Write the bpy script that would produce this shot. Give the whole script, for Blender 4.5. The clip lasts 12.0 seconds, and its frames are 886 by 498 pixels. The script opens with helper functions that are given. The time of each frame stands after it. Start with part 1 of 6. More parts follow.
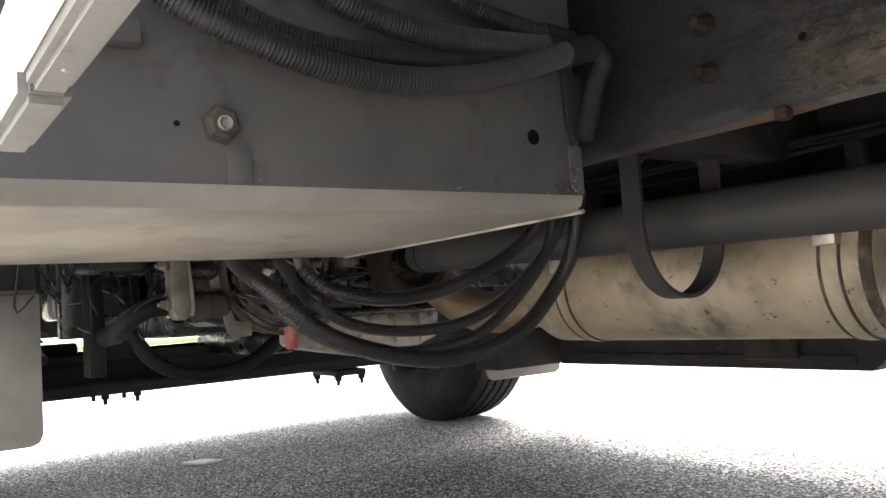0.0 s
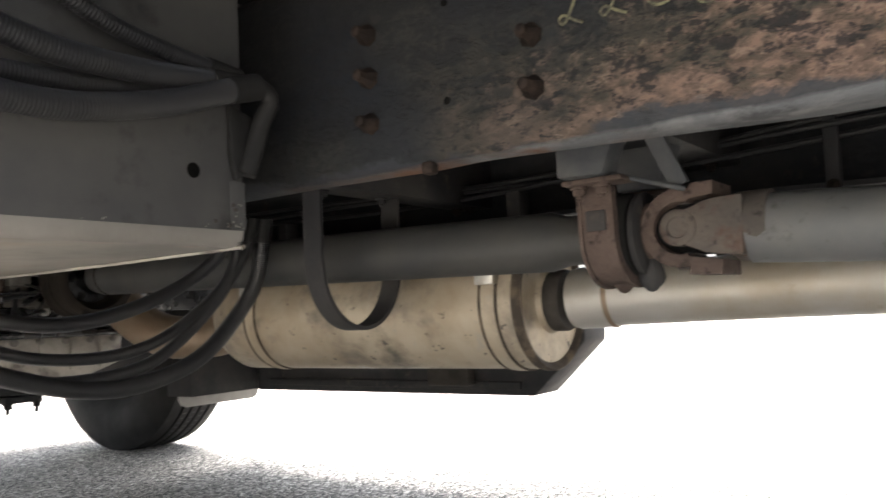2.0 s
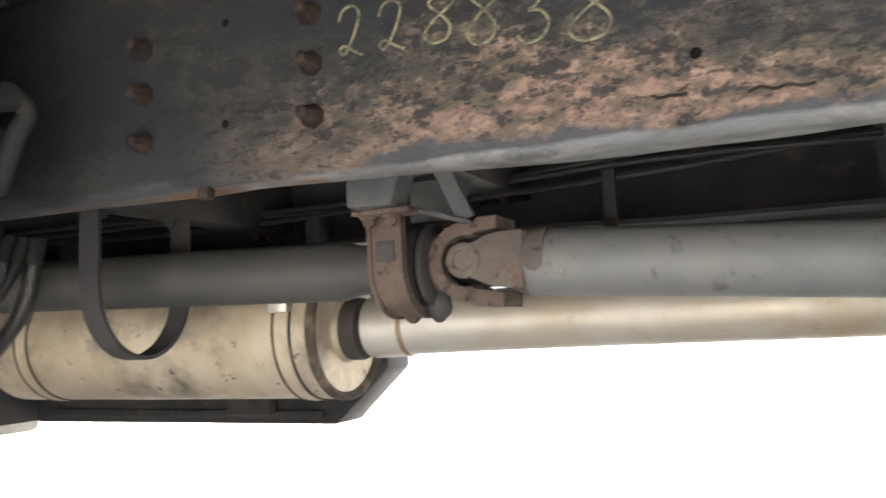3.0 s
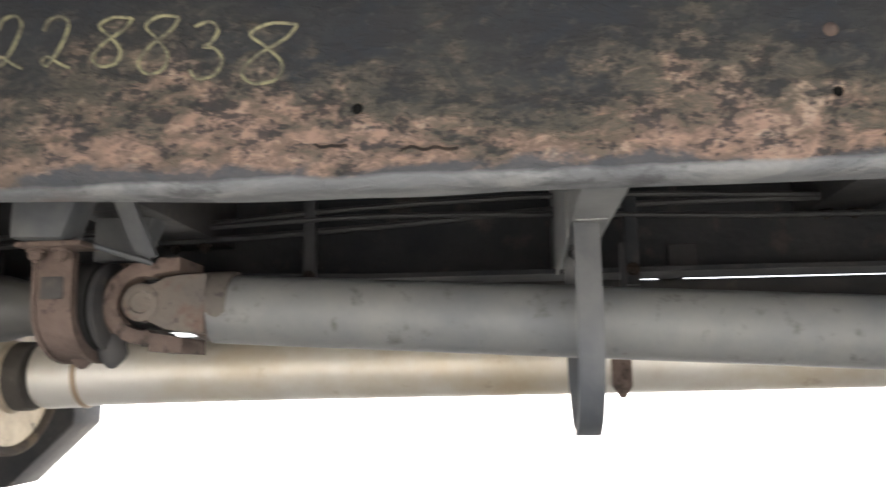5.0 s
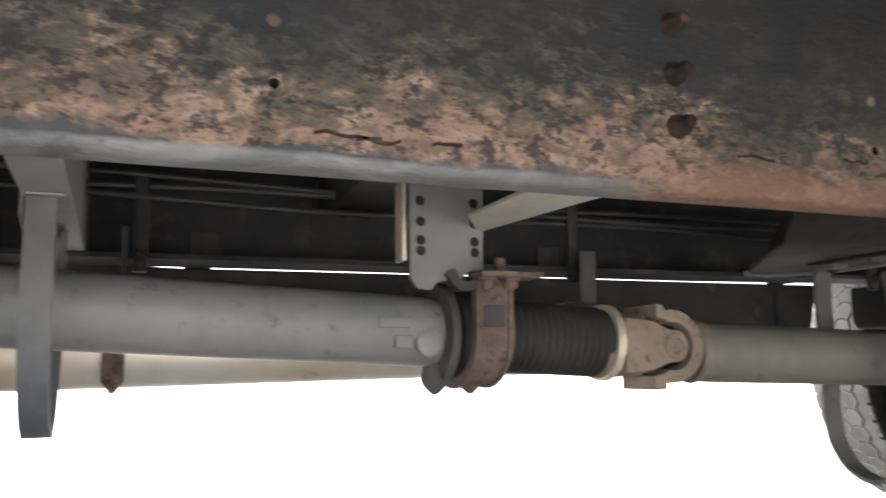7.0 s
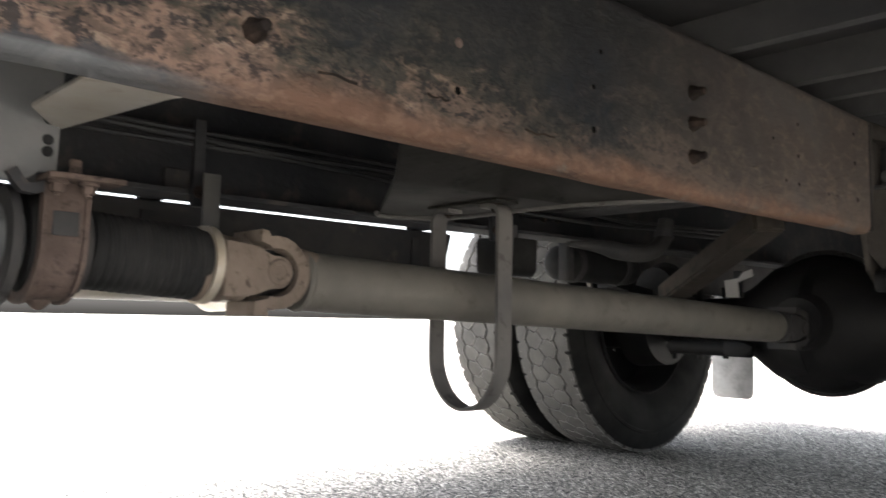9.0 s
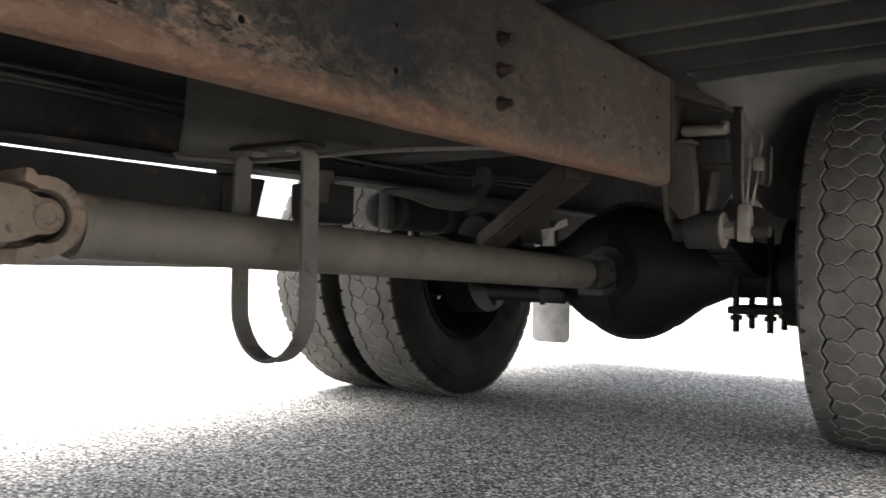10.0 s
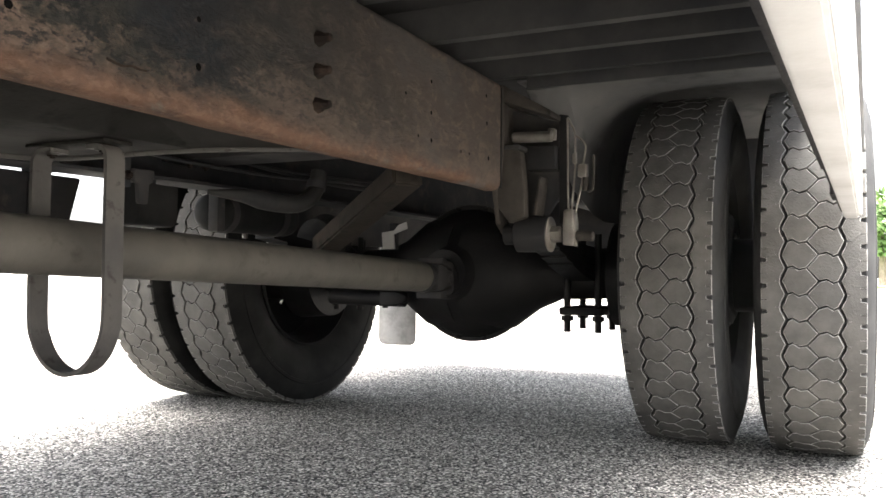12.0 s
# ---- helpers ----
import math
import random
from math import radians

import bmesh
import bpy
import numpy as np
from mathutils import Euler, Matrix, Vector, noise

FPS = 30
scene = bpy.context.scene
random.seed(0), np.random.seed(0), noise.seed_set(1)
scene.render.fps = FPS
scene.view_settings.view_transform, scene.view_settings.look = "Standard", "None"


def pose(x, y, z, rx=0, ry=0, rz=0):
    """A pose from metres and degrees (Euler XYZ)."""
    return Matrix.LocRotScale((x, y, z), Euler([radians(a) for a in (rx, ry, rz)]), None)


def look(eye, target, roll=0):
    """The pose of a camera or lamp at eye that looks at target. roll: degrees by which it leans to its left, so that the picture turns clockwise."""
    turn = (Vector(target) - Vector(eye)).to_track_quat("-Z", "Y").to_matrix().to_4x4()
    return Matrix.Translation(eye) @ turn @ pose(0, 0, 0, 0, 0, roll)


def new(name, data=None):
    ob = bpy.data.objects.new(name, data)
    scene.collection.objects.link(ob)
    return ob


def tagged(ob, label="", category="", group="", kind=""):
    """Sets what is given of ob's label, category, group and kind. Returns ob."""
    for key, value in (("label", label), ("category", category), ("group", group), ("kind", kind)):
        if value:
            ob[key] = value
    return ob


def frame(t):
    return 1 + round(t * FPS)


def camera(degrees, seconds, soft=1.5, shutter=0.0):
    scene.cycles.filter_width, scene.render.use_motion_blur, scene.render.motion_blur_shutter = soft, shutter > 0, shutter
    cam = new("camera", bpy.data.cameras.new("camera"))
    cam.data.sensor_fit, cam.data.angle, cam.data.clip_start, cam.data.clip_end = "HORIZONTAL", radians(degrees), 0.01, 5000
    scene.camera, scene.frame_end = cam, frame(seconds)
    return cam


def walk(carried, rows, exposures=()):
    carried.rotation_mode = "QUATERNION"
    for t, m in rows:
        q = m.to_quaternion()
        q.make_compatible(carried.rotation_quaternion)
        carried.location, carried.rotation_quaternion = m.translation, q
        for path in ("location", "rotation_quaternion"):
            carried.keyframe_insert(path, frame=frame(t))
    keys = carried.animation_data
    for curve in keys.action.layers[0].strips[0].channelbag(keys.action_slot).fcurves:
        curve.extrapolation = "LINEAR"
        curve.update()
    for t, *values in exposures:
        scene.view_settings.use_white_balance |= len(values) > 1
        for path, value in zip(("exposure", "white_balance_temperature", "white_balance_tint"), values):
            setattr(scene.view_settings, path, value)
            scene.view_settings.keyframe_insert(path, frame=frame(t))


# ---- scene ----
cam = camera(57.4, 12.0, shutter=0.4)
PATH = [
    (0, (-0.027, 0.201, 0.522), (-1.664, 1.342, 0.663), -3.9),
    (0.5, (-0.014, 0.204, 0.523), (-1.61, 1.401, 0.667), -3.4),
    (1, (0.001, 0.212, 0.524), (-1.476, 1.553, 0.662), -3.3),
    (1.5, (0.023, 0.222, 0.53), (-1.296, 1.719, 0.667), -3.1),
    (2, (0.039, 0.238, 0.534), (-1.123, 1.858, 0.688), -2.6),
    (2.5, (0.056, 0.255, 0.539), (-0.926, 1.989, 0.711), -2.5),
    (3, (0.075, 0.273, 0.542), (-0.707, 2.104, 0.734), -2.3),
    (3.2, (0.083, 0.276, 0.543), (-0.631, 2.133, 0.753), -2.1),
    (4.8, (0.135, 0.285, 0.521), (-0.137, 2.237, 0.858), -0.8),
    (5, (0.149, 0.291, 0.521), (-0.023, 2.256, 0.852), -0.8),
    (5.5, (0.194, 0.303, 0.526), (0.277, 2.275, 0.845), -0.8),
    (6, (0.235, 0.312, 0.524), (0.55, 2.262, 0.839), -0.4),
    (6.5, (0.267, 0.319, 0.526), (0.793, 2.224, 0.834), -0.7),
    (7, (0.308, 0.32, 0.523), (1.054, 2.152, 0.816), -1.1),
    (7.5, (0.352, 0.32, 0.517), (1.312, 2.054, 0.783), -1.0),
    (7.7, (0.369, 0.321, 0.515), (1.401, 2.015, 0.77), -0.7),
    (9.3, (0.466, 0.278, 0.484), (1.916, 1.649, 0.617), 1.1),
    (9.5, (0.484, 0.28, 0.488), (1.997, 1.583, 0.589), 1.1),
    (10, (0.515, 0.27, 0.487), (2.143, 1.43, 0.539), 0.8),
    (10.5, (0.529, 0.256, 0.488), (2.222, 1.321, 0.532), 0.9),
    (11, (0.548, 0.246, 0.49), (2.293, 1.222, 0.54), 0.9),
    (11.5, (0.559, 0.234, 0.492), (2.343, 1.136, 0.55), 0.8),
    (12, (0.566, 0.222, 0.492), (2.369, 1.086, 0.553), 0.5),
]
EXPOSURE = [(0.0, 3.42, 6400, 10), (1.5, 3.45, 6400, 10), (2.5, 3.95, 6350, 10), (3.0, 4.4, 6300, 10), (5.0, 4.28, 6250, 10), (6.0, 3.76, 6250, 10), (7.5, 4.2, 6250, 10), (9.3, 3.42, 6300, 10), (10.5, 3.35, 6400, 10), (12.0, 3.65, 6450, 10)]
walk(cam, [(t, look(eye, target, roll)) for t, eye, target, roll in PATH], EXPOSURE)

# ---- light ----
SUN_EL, SUN_ROT = 82.0, 300.0
world = bpy.data.worlds.new("sky")
scene.world = world
world.use_nodes = True
wn = world.node_tree
sky = wn.nodes.new("ShaderNodeTexSky")
sky.sky_type = "NISHITA"
sky.sun_disc = False
sky.sun_elevation, sky.sun_rotation = radians(SUN_EL), radians(SUN_ROT)
sky.air_density, sky.dust_density, sky.ozone_density = 1.0, 8.0, 0.3
haze = wn.nodes.new("ShaderNodeHueSaturation")
haze.inputs["Saturation"].default_value = 0.4
wn.links.new(sky.outputs["Color"], haze.inputs["Color"])
wn.links.new(haze.outputs["Color"], wn.nodes["Background"].inputs["Color"])
wn.nodes["Background"].inputs["Strength"].default_value = 0.15
sun_data = bpy.data.lights.new("sun", "SUN")
sun_data.energy, sun_data.angle, sun_data.color = 3.0, radians(58), (1.0, 0.975, 0.94)
sun = new("sun", sun_data)
sun.matrix_world = look((math.sin(radians(SUN_ROT)) * math.cos(radians(SUN_EL)) * 30, math.cos(radians(SUN_ROT)) * math.cos(radians(SUN_EL)) * 30, math.sin(radians(SUN_EL)) * 30), (0, 0, 0))


# ---- materials ----
def mat(name, layers, rough=0.6, metal=0.0, bump=0.0, bump_scale=200.0, rough_var=0.15, spec=0.5, coords="Object"):
    """A surface of several colours. layers: the first colour, then for each further one its colour, noise scale, low, high, detail."""
    m = bpy.data.materials.new(name)
    m.use_nodes = True
    nt = m.node_tree
    b = nt.nodes["Principled BSDF"]
    tc = nt.nodes.new("ShaderNodeTexCoord")
    base = layers[0]
    rgb = nt.nodes.new("ShaderNodeRGB")
    rgb.outputs[0].default_value = (*base, 1)
    out = rgb.outputs[0]
    rest = layers[1:]
    for k, (col, scale, low, high, detail) in enumerate([rest[i:i + 5] for i in range(0, len(rest), 5)]):
        n = nt.nodes.new("ShaderNodeTexNoise")
        n.inputs["Scale"].default_value, n.inputs["Detail"].default_value = scale, detail
        n.inputs["Roughness"].default_value = 0.62
        off = nt.nodes.new("ShaderNodeMapping")
        off.inputs["Location"].default_value = (k * 3.7 + len(name), k * 1.3, k * 5.1)
        nt.links.new(tc.outputs[coords], off.inputs["Vector"])
        nt.links.new(off.outputs["Vector"], n.inputs["Vector"])
        r = nt.nodes.new("ShaderNodeMapRange")
        r.inputs["From Min"].default_value, r.inputs["From Max"].default_value = low, high
        nt.links.new(n.outputs["Fac"], r.inputs["Value"])
        mix = nt.nodes.new("ShaderNodeMix")
        mix.data_type = "RGBA"
        nt.links.new(r.outputs["Result"], mix.inputs["Factor"])
        nt.links.new(out, mix.inputs["A"])
        mix.inputs["B"].default_value = (*col, 1)
        out = mix.outputs["Result"]
    nt.links.new(out, b.inputs["Base Color"])
    n = nt.nodes.new("ShaderNodeTexNoise")
    n.inputs["Scale"].default_value, n.inputs["Detail"].default_value = 14.0, 6.0
    nt.links.new(tc.outputs[coords], n.inputs["Vector"])
    r = nt.nodes.new("ShaderNodeMapRange")
    r.inputs["To Min"].default_value, r.inputs["To Max"].default_value = max(0.05, rough - rough_var), min(1.0, rough + rough_var)
    nt.links.new(n.outputs["Fac"], r.inputs["Value"])
    nt.links.new(r.outputs["Result"], b.inputs["Roughness"])
    b.inputs["Metallic"].default_value = metal
    b.inputs["Specular IOR Level"].default_value = spec
    if bump:
        n = nt.nodes.new("ShaderNodeTexNoise")
        n.inputs["Scale"].default_value, n.inputs["Detail"].default_value = bump_scale, 8.0
        nt.links.new(tc.outputs[coords], n.inputs["Vector"])
        bp = nt.nodes.new("ShaderNodeBump")
        bp.inputs["Strength"].default_value, bp.inputs["Distance"].default_value = bump, 0.004
        nt.links.new(n.outputs["Fac"], bp.inputs["Height"])
        nt.links.new(bp.outputs["Normal"], b.inputs["Normal"])
    return m


def asphalt_material():
    """Grey asphalt with a fine pale and dark aggregate."""
    m = mat("asphalt", [(0.20, 0.190, 0.174), (0.25, 0.239, 0.222), 1.3, 0.4, 0.7, 5.0], rough=0.85, spec=0.3)
    m = bpy.data.materials["asphalt"]
    nt = m.node_tree
    b = nt.nodes["Principled BSDF"]
    was = b.inputs["Base Color"].links[0].from_socket
    tc = nt.nodes.new("ShaderNodeTexCoord")
    v = nt.nodes.new("ShaderNodeTexVoronoi")
    v.inputs["Scale"].default_value = 185.0
    nt.links.new(tc.outputs["Object"], v.inputs["Vector"])
    sep = nt.nodes.new("ShaderNodeSeparateColor")
    nt.links.new(v.outputs["Color"], sep.inputs["Color"])
    ramp = nt.nodes.new("ShaderNodeValToRGB")
    ramp.color_ramp.interpolation = "CONSTANT"
    ramp.color_ramp.elements[0].color = (0.09, 0.09, 0.09, 1)
    ramp.color_ramp.elements[1].position = 0.35
    ramp.color_ramp.elements[1].color = (0.66, 0.65, 0.625, 1)
    for p, c in ((0.62, 1.25), (0.8, 2.1), (0.92, 3.4)):
        e = ramp.color_ramp.elements.new(p)
        e.color = (c, c * 0.985, c * 0.95, 1)
    nt.links.new(sep.outputs["Red"], ramp.inputs["Fac"])
    mul = nt.nodes.new("ShaderNodeMix")
    mul.data_type, mul.blend_type = "RGBA", "MULTIPLY"
    mul.inputs["Factor"].default_value = 1.0
    nt.links.new(was, mul.inputs["A"])
    nt.links.new(ramp.outputs["Color"], mul.inputs["B"])
    nt.links.new(mul.outputs["Result"], b.inputs["Base Color"])
    bp = nt.nodes.new("ShaderNodeBump")
    bp.inputs["Strength"].default_value, bp.inputs["Distance"].default_value = 0.7, 0.004
    bp.invert = True
    nt.links.new(v.outputs["Distance"], bp.inputs["Height"])
    nt.links.new(bp.outputs["Normal"], b.inputs["Normal"])
    return m


def rail_material():
    """Dark blue-grey chassis paint, dulled and flaking; rust in crusts and pits, most along the lower half of the web;
    grey bottom bend, painted paler for the light off the ground.
    """
    m = mat("rusted_chassis_paint", [(0.0120, 0.0135, 0.0160), (0.022, 0.0216, 0.0195), 7.0, 0.42, 0.60, 9.0], rough=0.82, spec=0.12)
    nt = m.node_tree
    b = nt.nodes["Principled BSDF"]
    out = b.inputs["Base Color"].links[0].from_socket
    tc = nt.nodes.new("ShaderNodeTexCoord")
    sep = nt.nodes.new("ShaderNodeSeparateXYZ")
    nt.links.new(tc.outputs["Object"], sep.inputs["Vector"])
    flat = nt.nodes.new("ShaderNodeMapping")
    flat.inputs["Scale"].default_value = (0.62, 1.0, 1.0)
    nt.links.new(tc.outputs["Object"], flat.inputs["Vector"])

    def noise(scale, detail, rough=0.65, warp=0.0):
        n = nt.nodes.new("ShaderNodeTexNoise")
        n.inputs["Scale"].default_value, n.inputs["Detail"].default_value, n.inputs["Roughness"].default_value = scale, detail, rough
        n.inputs["Distortion"].default_value = warp
        nt.links.new(flat.outputs["Vector"], n.inputs["Vector"])
        return n.outputs["Fac"]

    def ramp(value, low, high):
        r = nt.nodes.new("ShaderNodeMapRange")
        r.inputs["From Min"].default_value, r.inputs["From Max"].default_value = low, high
        nt.links.new(value, r.inputs["Value"])
        return r.outputs["Result"]

    def maths(op, a, c):
        n = nt.nodes.new("ShaderNodeMath")
        n.operation = op
        for s, v in ((n.inputs[0], a), (n.inputs[1], c)):
            if isinstance(v, float):
                s.default_value = v
            else:
                nt.links.new(v, s)
        return n.outputs[0]

    def times(a, *rest):
        for c in rest:
            a = maths("MULTIPLY", a, c)
        return a

    def over(a, col, fac):
        mix = nt.nodes.new("ShaderNodeMix")
        mix.data_type = "RGBA"
        nt.links.new(a, mix.inputs["A"])
        mix.inputs["B"].default_value = (*col, 1)
        nt.links.new(fac, mix.inputs["Factor"])
        return mix.outputs["Result"]

    x, z = sep.outputs["X"], sep.outputs["Z"]
    # Less rust towards both ends, which also stands in for the shade there.
    along = maths("SUBTRACT", ramp(x, -0.50, -0.15), times(ramp(x, 0.80, 1.25), 0.78))
    low_band = ramp(z, 0.90, 0.725)
    broad, patch, crumb, fine, grit = noise(3.2, 4.0), noise(12.0, 9.0, 0.72, 0.4), noise(38.0, 7.0, 0.72, 0.7), noise(88.0, 6.0, 0.7, 0.4), noise(210.0, 3.0)
    mottle = maths("ADD", times(crumb, 0.62), times(fine, 0.38))
    cover = maths("ADD", times(low_band, 0.36), maths("ADD", times(broad, 0.30), maths("ADD", times(patch, 0.55), times(mottle, 0.80))))
    # a broken olive-brown film of dust and light rust over the paint
    out = over(out, (0.058, 0.050, 0.038), times(ramp(cover, 0.965, 1.11), maths("ADD", times(along, 0.92), 0.08), 0.9))
    # crusted rust, brown, then pinkish where it has flaked clean
    rust = times(ramp(cover, 1.075, 1.17), along)
    out = over(out, (0.068, 0.048, 0.0370), rust)
    out = over(out, (0.118, 0.080, 0.0610), times(rust, ramp(maths("ADD", times(fine, 0.6), times(patch, 0.4)), 0.46, 0.56), ramp(z, 0.86, 0.76)))
    out = over(out, (0.150, 0.120, 0.092), times(rust, ramp(crumb, 0.53, 0.61), ramp(fine, 0.46, 0.58), 0.75))
    # pits and islands of paint that still hold, thickest higher up
    pits = maths("ADD", maths("ADD", times(noise(52.0, 5.0, 0.7, 0.5), 0.7), times(grit, 0.3)), times(low_band, -0.085))
    out = over(out, (0.0130, 0.0130, 0.0140), times(ramp(pits, 0.428, 0.492), 0.85))
    dusty = ramp(maths("ADD", x, times(patch, 0.7)), 1.75, 2.40)
    out = over(out, (0.072, 0.058, 0.048), times(dusty, 0.62))
    out = over(out, (0.098, 0.074, 0.058), times(dusty, ramp(crumb, 0.50, 0.62), 0.6))
    out = over(out, (0.048, 0.046, 0.044), times(dusty, ramp(noise(5.0, 7.0, 0.7), 0.52, 0.62), 0.6))
    front = ramp(x, 0.84, 0.66)
    # dark paint left in a ragged line above the bend; the grey bend itself, painted paler as lit from below
    ragged = maths("ADD", z, times(noise(9.0, 8.0, 0.72, 0.3), 0.095))
    out = over(out, (0.0275, 0.0295, 0.0325), times(ramp(ragged, 0.7565, 0.7495), front, 0.92))
    lip_line = maths("ADD", z, times(noise(25.0, 6.0), 0.010))
    lip = times(ramp(lip_line, 0.7075, 0.7035), front, ramp(x, -0.80, -0.55))
    out = over(out, (0.073, 0.0755, 0.078), lip)
    out = over(out, (0.108, 0.109, 0.108), times(lip, ramp(noise(13.0, 8.0, 0.7, 0.8), 0.47, 0.60)))
    out = over(out, (0.030, 0.031, 0.033), times(lip, ramp(noise(8.0, 8.0, 0.7), 0.56, 0.62), 0.7))
    edge_rust = times(lip, ramp(x, -0.22, -0.36), ramp(noise(7.0, 6.0), 0.47, 0.56))
    out = over(out, (0.082, 0.043, 0.027), edge_rust)
    back = ramp(x, 0.74, 0.88)
    bright_rust = times(ramp(maths("ADD", z, times(patch, 0.09)), 0.774, 0.750), back)
    out = over(out, (0.082, 0.048, 0.033), times(bright_rust, ramp(noise(8.0, 9.0, 0.7), 0.34, 0.54)))
    out = over(out, (0.108, 0.070, 0.050), times(bright_rust, ramp(fine, 0.50, 0.60), 0.6))
    out = over(out, (0.082, 0.083, 0.079), times(bright_rust, ramp(noise(6.0, 7.0, 0.7), 0.56, 0.62), 0.75))
    nt.links.new(out, b.inputs["Base Color"])
    relief = maths("ADD", times(crumb, 0.9), maths("ADD", times(fine, 0.5), times(ramp(cover, 1.0, 1.15), 0.35)))
    bp = nt.nodes.new("ShaderNodeBump")
    bp.inputs["Strength"].default_value, bp.inputs["Distance"].default_value = 0.9, 0.004
    nt.links.new(relief, bp.inputs["Height"])
    nt.links.new(bp.outputs["Normal"], b.inputs["Normal"])
    return m


ASPHALT = asphalt_material()
RAIL = rail_material()
DARK = mat("dark_chassis_paint", [(0.025, 0.025, 0.0265), (0.046, 0.043, 0.040), 6.0, 0.4, 0.7, 6.0, (0.062, 0.054, 0.046), 19.0, 0.60, 0.72, 7.0], rough=0.75, bump=0.3, bump_scale=60, spec=0.1)
GREYPAINT = mat("dusty_grey_steel", [(0.069, 0.0728, 0.078), (0.106, 0.105, 0.102), 5.0, 0.35, 0.7, 6.0], rough=0.7, bump=0.15, bump_scale=90, spec=0.2)
SHAFT = mat("dusty_shaft_steel", [(0.0788, 0.0823, 0.0864), (0.1120, 0.1108, 0.1057), 7.0, 0.35, 0.65, 6.0, (0.0538, 0.0518, 0.0490), 30.0, 0.58, 0.70, 6.0], rough=0.62, metal=0.15, bump=0.12, bump_scale=120, spec=0.25)
REARSHAFT = mat("tan_dusted_shaft_steel", [(0.066, 0.0615, 0.0535), (0.092, 0.085, 0.0725), 7.0, 0.35, 0.65, 7.0, (0.052, 0.046, 0.039), 24.0, 0.56, 0.72, 8.0], rough=0.66, metal=0.1, bump=0.15, bump_scale=120, spec=0.22)
CAST = mat("rusty_cast_iron", [(0.0483, 0.0357, 0.0298), (0.0833, 0.0619, 0.0524), 16.0, 0.35, 0.65, 7.0, (0.0268, 0.0208, 0.0184), 55.0, 0.55, 0.66, 7.0], rough=0.85, bump=0.45, bump_scale=140, spec=0.12)
TANCAST = mat("tan_rusted_iron", [(0.0943, 0.0738, 0.0590), (0.1353, 0.1082, 0.0869), 14.0, 0.35, 0.65, 7.0, (0.0574, 0.0410, 0.0328), 60.0, 0.56, 0.68, 7.0], rough=0.85, bump=0.4, bump_scale=140, spec=0.12)
DARKRUST = mat("dark_rusted_bolt", [(0.0113, 0.0085, 0.0073), (0.0282, 0.0192, 0.0147), 40.0, 0.45, 0.65, 6.0], rough=0.85, bump=0.3, bump_scale=160, spec=0.1)
BARE = mat("bare_cast_metal", [(0.1625, 0.1508, 0.1339), (0.091, 0.0793, 0.0676), 20.0, 0.4, 0.65, 6.0], rough=0.6, metal=0.3, bump=0.2, bump_scale=160)
EXHAUST = mat("aluminised_exhaust_steel", [(0.3520, 0.3360, 0.3080), (0.2640, 0.2160, 0.1520), 4.0, 0.4, 0.7, 6.0, (0.1760, 0.1440, 0.1040), 14.0, 0.6, 0.72, 7.0], rough=0.5, metal=0.45, bump=0.06, bump_scale=60)
MUFFLER = mat("stained_muffler_steel", [(0.37, 0.315, 0.238), (0.275, 0.218, 0.150), 5.0, 0.42, 0.65, 7.0, (0.165, 0.140, 0.112), 6.0, 0.50, 0.64, 9.0, (0.062, 0.055, 0.047), 3.6, 0.58, 0.70, 10.0, (0.048, 0.043, 0.038), 34.0, 0.62, 0.68, 7.0, (0.30, 0.275, 0.235), 13.0, 0.60, 0.70, 6.0], rough=0.6, metal=0.35, bump=0.12, bump_scale=45)
SOOT = mat("sooty_band_edge", [(0.045, 0.037, 0.030), (0.10, 0.078, 0.056), 25.0, 0.45, 0.62, 7.0], rough=0.85, bump=0.3, bump_scale=120, spec=0.1)
FORK = mat("rust_dusted_fork", [(0.058, 0.052, 0.047), (0.080, 0.068, 0.058), 14.0, 0.35, 0.65, 7.0, (0.066, 0.044, 0.034), 22.0, 0.52, 0.64, 7.0, (0.026, 0.024, 0.022), 60.0, 0.58, 0.68, 6.0], rough=0.75, bump=0.35, bump_scale=120, spec=0.15)
HEATED = mat("heat_browned_steel", [(0.15, 0.104, 0.066), (0.22, 0.172, 0.12), 7.0, 0.35, 0.7, 6.0], rough=0.55, metal=0.4, bump=0.1, bump_scale=60)
HOSE = mat("black_corrugated_plastic", [(0.0143, 0.0143, 0.0156), (0.0247, 0.0241, 0.0234), 9.0, 0.45, 0.7, 5.0], rough=0.42, spec=0.5)
FARRAIL = mat("dusted_rail_paint", [(0.0153, 0.0166, 0.0189), (0.0275, 0.0272, 0.0279), 4.0, 0.42, 0.62, 8.0, (0.0404, 0.0365, 0.0333), 15.0, 0.56, 0.68, 8.0], rough=0.8, bump=0.35, bump_scale=60, spec=0.1)
CABLE = mat("dusty_grey_cable", [(0.0137, 0.0143, 0.0154), (0.0211, 0.0211, 0.0208), 9.0, 0.42, 0.62, 6.0], rough=0.6, spec=0.25)
SHINYBLACK = mat("oily_black_castings", [(0.010, 0.010, 0.011), (0.030, 0.028, 0.026), 11.0, 0.46, 0.66, 8.0], rough=0.27, rough_var=0.15, bump=0.5, bump_scale=45, spec=0.6)
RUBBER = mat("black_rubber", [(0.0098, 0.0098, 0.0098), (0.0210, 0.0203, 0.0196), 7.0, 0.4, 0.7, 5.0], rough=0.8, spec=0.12)
